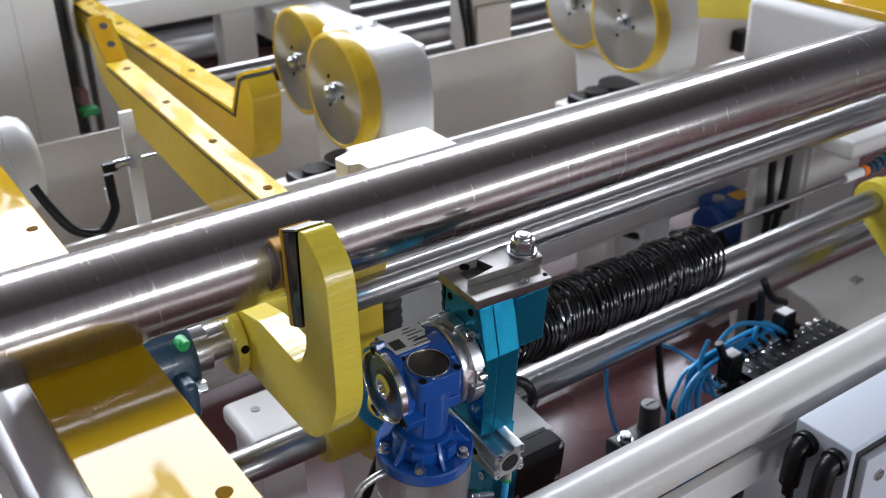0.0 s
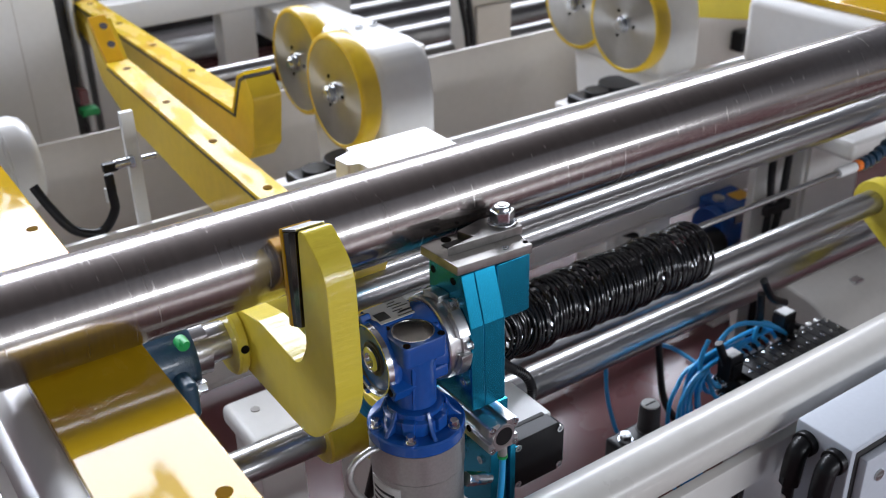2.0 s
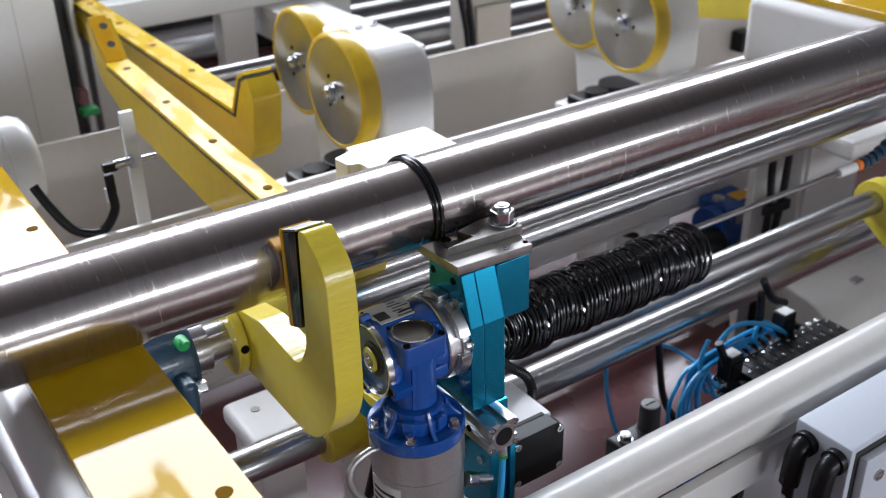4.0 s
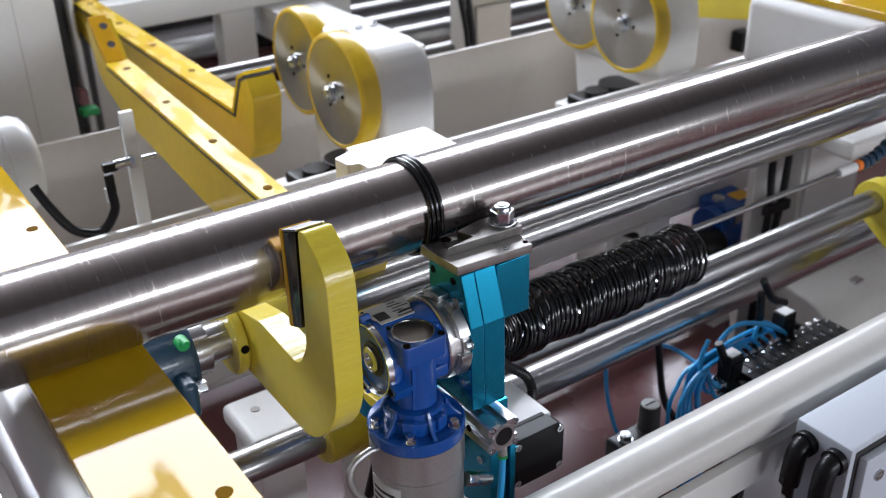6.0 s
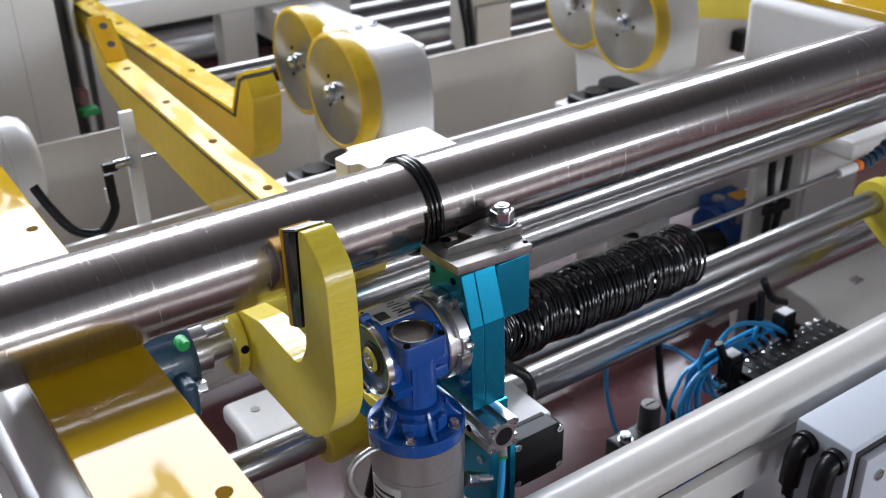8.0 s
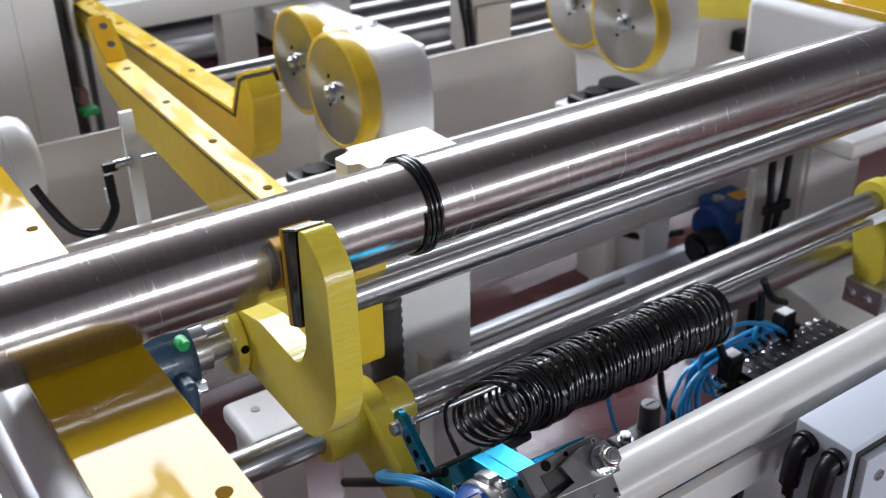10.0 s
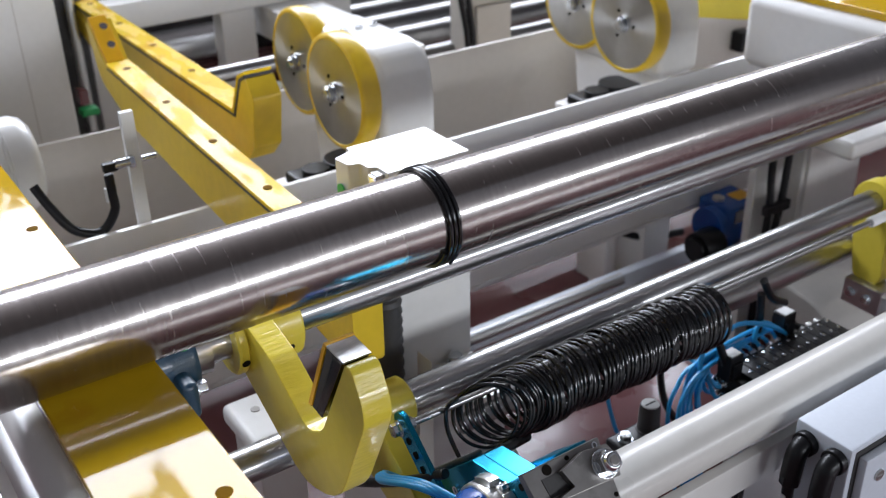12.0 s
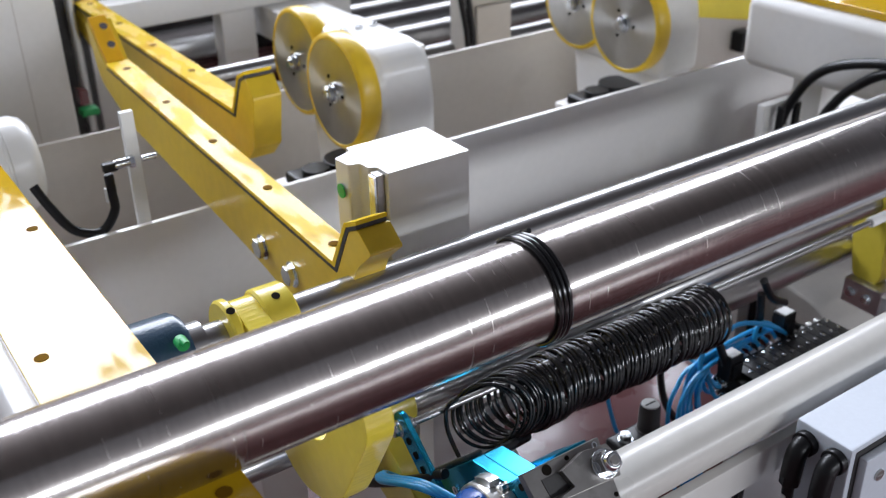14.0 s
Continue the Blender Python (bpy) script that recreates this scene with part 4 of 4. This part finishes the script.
cup = thing("rear_cabinet", "white terminal box on the rear rail", "terminal box", (1.94, 2.5, -1.45))
part("box", box(1.815, 1.97, 2.5, 2.62, -1.1, -0.78, 0.006), CREAM, cup)
part("lid", box(1.825, 1.96, 2.488, 2.4995, -1.09, -0.81, 0.008, 3), CREAM, cup)
for k in range(2):
    part("cable", sweep([(1.755 + 0.03 * k, 2.49, -0.66), (1.765 + 0.026 * k, 2.485, -0.78), (1.785 + 0.02 * k, 2.48, -0.92), (1.79 + 0.02 * k, 2.48, -1.2)], 0.010, 10), BLACK, cup, "black cable")
part("leg", box(1.9, 1.98, 2.52, 2.6, -1.45, -1.101, 0.004), WHITE, cup)
cab = thing("control_cabinet", "tall white machine cabinet", "cabinet", (0.1, 2.8, -1.45))
part("body", box(-1.2, 0.596, 2.5, 3.2, -1.45, -0.40, 0.006), WHITE, cab)
part("seam", box(0.50, 0.5015, 2.4985, 2.5, -1.4, -0.43, 0), CREAM, cab)
rack2 = thing("cable_post", "dark cable post with small green and red parts", "cable post", (0.66, 2.7, -1.45))
part("post", box(0.612, 0.70, 2.66, 2.74, -1.45, -0.42, 0.004), RUBBER, rack2)
part("bar", cyl("z", (0.66, 2.62, -0.93), 0.012, 1.02, 16), CAST, rack2)
part("green_part", box(0.626, 0.67, 2.56, 2.6, -0.912, -0.894, 0.004), GREEN, rack2)
part("red_part", box(0.626, 0.65, 2.56, 2.6, -0.88, -0.84, 0.004), FLOOR, rack2)

drive = thing("gear_motor", "white rounded gear motor beside the beam", "motor", (0.25, 1.75, -0.68))
part("casing", ring_of("x", (0.22, 1.78, -0.69), [(-0.3, 0.07), (-0.29, 0.085), (0.06, 0.085), (0.062, 0.081), (0.066, 0.081), (0.068, 0.085), (0.092, 0.085), (0.108, 0.079), (0.118, 0.066), (0.122, 0.045)], 56), WHITE, drive)
part("ring", ring_of("x", (0.26, 1.78, -0.69), [(-0.015, 0.085), (-0.015, 0.093), (0.015, 0.093), (0.015, 0.085), (-0.015, 0.085)], 48), WHITE, drive)
part("foot", box(0.05, 0.3, 1.72, 1.84, -1.45, -0.76, 0.01), WHITE, drive)
sensor = thing("sensor_post", "pale flat post carrying a cable fitting", "sensor bracket", (0.457, 1.6, -1.45))
part("bar", box(0.446, 0.468, 1.59, 1.602, -1.45, -0.572, 0.001), PALEROD, sensor)
part("fitting", join(cyl("x", (0.435, 1.585, -0.655), 0.008, 0.03, 16, 0.001), cyl("x", (0.480, 1.585, -0.655), 0.005, 0.025, 16, 0.001), cyl("x", (0.45, 1.585, -0.655), 0.011, 0.008, 6)), ZINC, sensor)
part("elbow", join(box(0.401, 0.426, 1.578, 1.592, -0.664, -0.648, 0.003), cyl("z", (0.409, 1.585, -0.688), 0.0085, 0.04, 12, 0.002)), BLACK, sensor)
part("cable_tag", box(0.398, 0.4, 1.578, 1.588, -0.715, -0.69, 0), LABEL, sensor, "small white cable tag")
part("cable", sweep([(0.409, 1.585, -0.70), (0.408, 1.585, -0.735), (0.38, 1.59, -0.768), (0.34, 1.60, -0.755), (0.315, 1.62, -0.715), (0.30, 1.64, -0.68)], 0.008, 12), BLACK, sensor, "black cable loop")

stop = thing("lifting_arm", "distant yellow arm behind the frame", "lifting arm", (1.96, 1.7, -0.7), "lifting arms")
part("web", prism("x", [(1.56, -0.60), (1.56, -0.672), (1.72, -0.70), (2.1, -0.72), (2.1, -0.62)], 1.95, 2.0, 0.002), YELLOW, stop)
part("pivot_post", box(1.955, 1.995, 2.0, 2.08, -1.45, -0.7205, 0.002), WHITE, stop)
part("stop_block", box(2.60, 2.66, 2.10, 2.1495, -1.01, -0.945, 0.006), BLACK, rear, "black plastic stop block")

loops = thing("hose_loops", "two black hoses looping from the far beam", "hose", (1.86, 1.2, -0.7))
part("hose", sweep([(1.86, 1.37, -0.86), (1.86, 1.35, -0.80), (1.86, 1.30, -0.724), (1.86, 1.224, -0.679), (1.86, 1.10, -0.655), (1.87, 1.0, -0.70), (1.89, 0.98, -0.75)], 0.011, 12), BLACK, loops)
part("hose", sweep([(1.86, 1.27, -0.83), (1.86, 1.25, -0.785), (1.86, 1.205, -0.727), (1.86, 1.12, -0.672), (1.87, 1.02, -0.70), (1.89, 1.0, -0.76)], 0.011, 12), BLACK, loops)
part("end_fitting", cyl("z", (1.86, 1.37, -0.868), 0.014, 0.03, 12, 0.002), ZINC, loops)

# ---- right hand end of the machine ----
right = thing("end_column", "white steel column with a bolted bearing plate", "machine column", (2.0, 1.3, -1.45))
part("web", box(1.93, 2.16, 1.34, 1.43, -1.45, -0.905, 0.006), WHITE, right)
part("plate", box(1.9, 2.3, 1.2, 1.43, -0.904, -0.862, 0.01, 3), WHITE, right)
part("bolt", hex_bolt("z", (2.12, 1.25, -0.862), 0.016, 0.02), ZINC, right)
part("channel", box(1.80, 1.9, 1.37, 1.39, -1.45, -0.80, 0.002), WHITE, right)
for x, dx in ((1.825, 0.0), (1.88, -0.03)):
    part("cable", sweep([(x, 1.345, -0.80), (x - 0.002, 1.345, -0.95), (x + dx * 0.5, 1.34, -1.05), (x + dx, 1.345, -1.2), (x + dx, 1.345, -1.43)], 0.009, 10), BLACK, right, "black cable")
part("cable_tie", box(1.80, 1.885, 1.325, 1.343, -1.06, -1.035, 0.004), BLACK, right)

bg = thing("blue_gear_motor", "blue gear motor with a black cover at the frame", "motor", (1.8, 1.5, -1.45))
part("case", join(box(1.83, 1.95, 1.46, 1.56, -1.215, -1.095, 0.012, 3), cyl("x", (1.82, 1.5, -1.155), 0.05, 0.03, 32, 0.003)), BLUE, bg)
part("cover", join(cyl("x", (1.775, 1.47, -1.185), 0.042, 0.07, 32, 0.006), cyl("x", (1.735, 1.47, -1.185), 0.03, 0.012, 32, 0.003)), BLACK, bg)
part("name_plate", box(1.86, 1.92, 1.4565, 1.4595, -1.145, -1.115, 0), CAST, bg)
part("warning_plate", box(1.885, 1.935, 1.475, 1.515, -1.0948, -1.093, 0), GUARD, bg, "amber label plate")
part("fill_plug", cyl("z", (1.85, 1.51, -1.092), 0.016, 0.008, 6, 0.001), CAST, bg)
part("bracket", box(1.84, 1.93, 1.47, 1.55, -1.45, -1.2155, 0.004), WHITE, bg)
part("drive_shaft", cyl("x", (1.37, 1.6, -1.285), 0.016, 0.5, 24), CAST, bg)
tie = thing("tie_bar", "grey painted tie bar low in the frame", "tie bar", (1.4, 1.6, -1.28))
part("bar", box(0.84, 2.4, 1.59, 1.62, -1.315, -1.27, 0.004), GREY, tie)
cable = thing("floor_cable", "black cable hanging under the side rail", "cable", (1.8, 1.7, -1.25))
part("cable", sweep([(1.62, 1.72, -1.13), (1.68, 1.7, -1.2), (1.78, 1.68, -1.25), (1.9, 1.66, -1.262)], 0.01, 10), BLACK, cable)
saddle = thing("bearing_saddle", "white cast bearing saddle under the shafts", "bearing saddle", (0.76, 1.2, -1.45))
part("wall", prism("y", rounded([(0.69, -1.45), (0.69, -0.86, 0.01), (0.70, -0.91, 0.04), (0.73, -0.962, 0.04), (0.79, -0.975, 0.03), (0.83, -0.975), (0.83, -1.45)], 0.003, 6), 1.06, 1.099, 0.004), WHITE, saddle)
part("bellows", sweep([(0.655, 1.13, -0.75), (0.655, 1.13, -0.84), (0.655, 1.13, -0.95)], 0.024, 20, 12, 0.12), RUBBER, saddle, "black corrugated bellows")

# white guard in a greyer paint that stands in for its shade
drum = thing("white_guard", "rounded sheet guard at the machine end, shade toned into its grey", "guard", (1.85, 1.08, -1.45))
part("shell", prism("x", rounded([(0.985, -1.45), (0.985, -1.265, 0.08), (1.05, -1.13, 0.06), (1.175, -1.113, 0.02), (1.175, -1.45)], 0.01, 8), 1.67, 2.6, 0.02, 4), SHADEGREY, drum)
part("latch", box(1.81, 1.84, 1.08, 1.10, -1.134, -1.122, 0.002), ZINC, drum)

# ---- pneumatics behind the front beam ----
island = thing("valve_island", "black pneumatic valve island with rows of push buttons", "valve island", (1.33, 0.92, -1.1))
part("body", box(1.222, 1.52, 0.868, 0.952, -1.09, -1.04, 0.004), BLACK, island)
for i in range(12):
    x = 1.2505 + i * 0.022
    v = part("valve", box(x - 0.0104, x + 0.0104, 0.874, 0.946, -1.0398, -1.03, 0.0015), BLACK, island)
    for y in (0.908, 0.934):
        part("button", cyl("z", (x, y, -1.0285), 0.0036, 0.003, 12, 0.0008), ZINC, v)
    part("port", cyl("y", (x, 0.952, -1.04), 0.006, 0.014, 12, 0.001), CAST, v)
for z in (-1.045, -1.07):
    for y in (0.925, 0.945):
        part("end_fitting", join(cyl("x", (1.213, y, z), 0.0068, 0.018, 8, 0.001), cyl("x", (1.2, y, z), 0.0052, 0.01, 16, 0.001)), ZINC, island)
for x, y, z in ((1.222, 0.93, -0.99), (1.405, 0.965, -0.99)):
    part("plug", join(box(x - 0.017, x + 0.017, y - 0.014, y + 0.014, z - 0.05, z, 0.003), box(x - 0.012, x + 0.012, y - 0.018, y + 0.018, z - 0.04, z - 0.014, 0.002)), BLACK, island)
    part("plug_label", box(x - 0.013, x + 0.013, y - 0.011, y + 0.011, z + 0.0002, z + 0.0014, 0), LABEL, island)
part("stand", box(1.25, 1.48, 0.885, 0.94, -1.45, -1.0905, 0.003), WHITE, island)
rng2 = random.Random(9)
for i in range(13):
    h = thing("air_hose", "light blue air hose looping to the valve island", "air hose", (1.2, 0.95, -1.05), "air hoses")
    a, b, c = rng2.uniform(0, 0.085), rng2.uniform(-0.010, 0.010), rng2.uniform(-0.012, 0.02)
    if i < 9:
        x1 = 1.2505 + i * 0.022
        head = [(x1, 0.957, -1.04), (x1 - 0.012, 0.967, -1.024 + b * 0.4), (max(1.235, x1 - 0.06), 0.966 + b * 0.5, -1.012 + b)]
    else:
        head = [(1.197, 0.925 + 0.02 * (i % 2), -1.045 - 0.025 * (i // 11)), (1.188, 0.93 + 0.02 * (i % 2), -1.043 - 0.02 * (i // 11))]
    tail = [(1.172 + 0.2 * a, 0.955 + c, -1.006 + b - 0.2 * a), (1.118 + 0.7 * a, 0.95 + c, -1.036 + b), (1.096 + a, 0.945 + c, -1.09), (1.11 + a, 0.935 + c, -1.20), (1.14 + a * 0.5, 0.93, -1.36)]
    part("hose", sweep(head + tail, 0.0039, 8), HOSE, h)
for pts in ([(1.10, 1.12, -1.03), (1.112, 1.12, -1.08), (1.121, 1.12, -1.148), (1.149, 1.12, -1.238), (1.179, 1.12, -1.297), (1.2, 1.12, -1.38)], [(1.20, 1.12, -1.06), (1.257, 1.12, -1.088), (1.297, 1.11, -1.114), (1.30, 1.06, -1.12), (1.29, 1.0, -1.13), (1.28, 0.97, -1.17)], [(1.21, 0.95, -0.972), (1.245, 0.95, -0.955), (1.293, 0.95, -0.966), (1.36, 0.95, -1.0), (1.395, 0.95, -1.026)], [(1.182, 0.95, -0.958), (1.170, 0.95, -0.985), (1.168, 0.95, -1.012), (1.175, 0.95, -1.06)], [(1.31, 0.955, -1.015), (1.318, 0.955, -0.985), (1.345, 0.955, -0.988), (1.385, 0.955, -1.02)]):
    h = thing("air_hose", "light blue air hose in an open loop", "air hose", pts[1], "air hoses")
    part("hose", sweep(pts, 0.0042, 8), HOSE, h)
for pts in ([(1.24, 1.12, -1.03), (1.257, 1.12, -1.132), (1.279, 1.12, -1.226), (1.332, 1.12, -1.32), (1.36, 1.12, -1.4)], [(1.33, 0.965, -0.90), (1.36, 0.965, -0.945), (1.40, 0.965, -0.97)], [(1.42, 0.965, -1.02), (1.46, 0.96, -1.045), (1.53, 0.95, -1.075), (1.6, 0.94, -1.10)], [(1.197, 0.94, -0.965), (1.203, 0.935, -0.985), (1.215, 0.93, -1.02)], [(1.335, 0.97, -0.93), (1.34, 0.97, -0.99), (1.335, 0.97, -1.06)]):
    h = thing("cable", "black cable beside the valve island", "cable", pts[1], "black cables")
    part("cable", sweep(pts, 0.0075, 10), BLACK, h)
reg = thing("air_regulator", "black air regulator with a grey adjusting knob", "air regulator", (0.99, 0.9, -1.05))
part("body", box(0.93, 1.03, 0.87, 0.93, -1.09, -1.035, 0.008, 3), BLACK, reg)
part("knob", join(cyl("z", (1.003, 0.905, -1.013), 0.0185, 0.052, 28, 0.003, 0.0165), cyl("z", (1.003, 0.905, -1.036), 0.021, 0.006, 28, 0.001)), RUBBER, reg)
part("knob_top", cyl("z", (1.003, 0.905, -0.9865), 0.0145, 0.003, 28, 0.001), LABEL, reg)
part("knob_slot", box(0.992, 1.014, 0.9035, 0.9065, -0.985, -0.9845, 0), INK, reg)
part("fitting", hex_bolt("z", (0.953, 0.905, -1.035), 0.01, 0.012), ZINC, reg)
part("stand", box(0.95, 1.01, 0.88, 0.92, -1.45, -1.0905, 0.003), WHITE, reg)

# ---- terminal cabinet in front ----
box1 = thing("terminal_cabinet", "light grey terminal cabinet with black cable elbows", "cabinet", (1.3, 0.6, -1.45))
part("body", box(1.027, 1.6, 0.571, 0.66, -1.15, -0.873, 0.004, 2), GREY, box1)
door = part("door", box(1.042, 1.59, 0.556, 0.5695, -1.14, -0.888, 0.003, 2), GREY, box1)
part("lock", join(cyl("y", (1.075, 0.5545, -0.925), 0.009, 0.004, 24, 0.001), box(1.068, 1.082, 0.5515, 0.5525, -0.9265, -0.9235, 0)), CAST, door)
part("seal", box(1.036, 1.596, 0.5697, 0.5708, -1.146, -0.88, 0), RUBBER, box1)
for y, z in ((0.637, -0.900), (0.590, -0.900)):
    e = part("cable_elbow", join(cyl("x", (1.021, y, z), 0.0185, 0.012, 24, 0.002), sweep([(1.022, y, z), (1.011, y, z - 0.002), (1.004, y, z - 0.014), (1.0, y, z - 0.045)], 0.0145, 16)), BLACK, box1, "black cable elbow")
    part("clamp_nut", cyl("z", (1.0, y, z - 0.05), 0.0145, 0.018, 8, 0.002), BLACK, e)
    part("cable", sweep([(1.0, y, z - 0.058), (0.999, y, z - 0.12), (0.996, y, z - 0.3)], 0.0085, 10), BLACK, e)
    part("wire_tag", box(0.9895, 0.9905, y - 0.004, y + 0.004, z - 0.10, z - 0.075, 0), LABEL, e)
part("stand", box(1.1, 1.5, 0.59, 0.65, -1.45, -1.1505, 0.004), GREY, box1)
for i in range(5):
    h = thing("cable", "dark cable hanging under the front beam", "cable", (0.9 + i * 0.03, 0.72, -1.2), "black cables")
    part("cable", sweep([(0.86 + i * 0.035, 0.715, -0.988), (0.87 + i * 0.03, 0.71, -1.1), (0.9 + i * 0.03, 0.72, -1.3), (0.9 + i * 0.03, 0.74, -1.44)], 0.008, 8), HOSE if i == 3 else BLACK, h)
duct = thing("side_duct", "bare aluminium duct beside the rolling beam", "cable duct", (0.07, 0.8, -0.7))
part("duct", box(0.045, 0.072, 0.2, 1.4, -0.74, -0.70, 0.002), ALU, duct)
for y in (0.4, 1.2):
    part("bracket", box(0.073, 0.09, y, y + 0.04, -0.735, -0.705, 0.001), ZINC, duct)


# ---- what moves ----
def motions():
    origin = lambda y, z, x=0.6, rx=0.0: pose(x, y, z + EYE, rx)
    # the tube rolls off along the beams
    path = [(0.0, 0.928), (10.3, 0.928), (10.5, 0.9275), (11.0, 0.921), (11.5, 0.911), (12.0, 0.892), (12.5, 0.859), (13.0, 0.818), (13.5, 0.769), (14.0, 0.699)]
    rolled = [(t, origin(y, TUBE[1] - 0.04 * max(0.0, 0.90 - y), 0.6, math.degrees((0.928 - y) / TUBE_R))) for t, y in path]
    walk(tube, rolled)
    walk(laid, rolled)
    # the hook drops
    drop = [(0.0, 0), (10.3, 0), (10.5, 1.5), (10.75, 7), (11.0, 13.3), (11.25, 17.5), (11.5, 21), (12.0, 26), (12.4, 29.4), (12.6, 29.6), (14.0, 29.6)]
    walk(hook, [(t, pose(0.4, S1[0], S1[1] + EYE, a)) for t, a in drop])
    # the winding head swings up, and away again
    swing = [(0.0, 6.5), (0.25, 4.5), (0.5, 2.5), (0.75, 0.9), (0.95, 0.0), (8.2, 0.0), (8.5, 3.0), (9.0, 17.0), (9.5, 33.0), (9.9, 43.6), (10.2, 45.6), (14.0, 45.6)]
    walk(unit, [(t, pose(0.58, S2[0], S2[1] + EYE, a)) for t, a in swing])
    # the coil hangs from the rod and shortens a little as cord is drawn off
    ry, rz = ROD[0] - S2[0], ROD[1] - S2[1]
    shift = lambda t: 0.05 - 0.012 * min(t, 1.5) / 1.5 - 0.018 * max(0.0, min(1.0, (t - 2.3) / 4.7))
    rows = []
    for t, a in swing:
        c, s = math.cos(radians(a)), math.sin(radians(a))
        rows.append((t, pose(shift(t) if t < 8 else 0.02 * (1 if t < 8.3 else max(0.0, 1 - (t - 8.3) / 2)), S2[0] + c * ry - s * rz, S2[1] + s * ry + c * rz + EYE)))
        if t == 0.95:
            for u in (2.3, 5.3, 7.0):
                rows.append((u, pose(shift(u), ROD[0], ROD[1] + EYE)))
    walk(coil, rows)
    # the knife cuts once
    cut = [(0.0, 0), (6.5, 0), (6.6, 20), (7.7, 20), (7.8, 0), (14.0, 0)]
    walk(knife, [(t, pose(*KNIFE_AT, 0, 0, -a)) for t, a in cut])
    # the cord is pushed up round the tube, each piece behind the one before
    start, rate, turns = 2.085, 1.03, 3.257
    end = start + turns / rate
    for i, ob in enumerate(PIECES):
        rows = []
        for t in [0.0] + [start - 0.1 + 0.1 * k for k in range(int((end - start) / 0.1) + 3)] + [14.0]:
            phase = 360 * rate * (min(max(t, start), end) - start) - 95 - i * PIECE
            if phase >= 0:
                m = pose(-PITCH_X * phase / 360 - 0.012, 0, 0, -phase)
            else:
                m = pose(-0.012, 0, -min(0.14, radians(-phase) * CORD_R))
            rows.append((t, m))
        keep = [r for k, r in enumerate(rows) if k in (0, len(rows) - 1) or (rows[k - 1][1] != r[1] or rows[k + 1][1] != r[1])]
        walk(ob, keep)


motions()
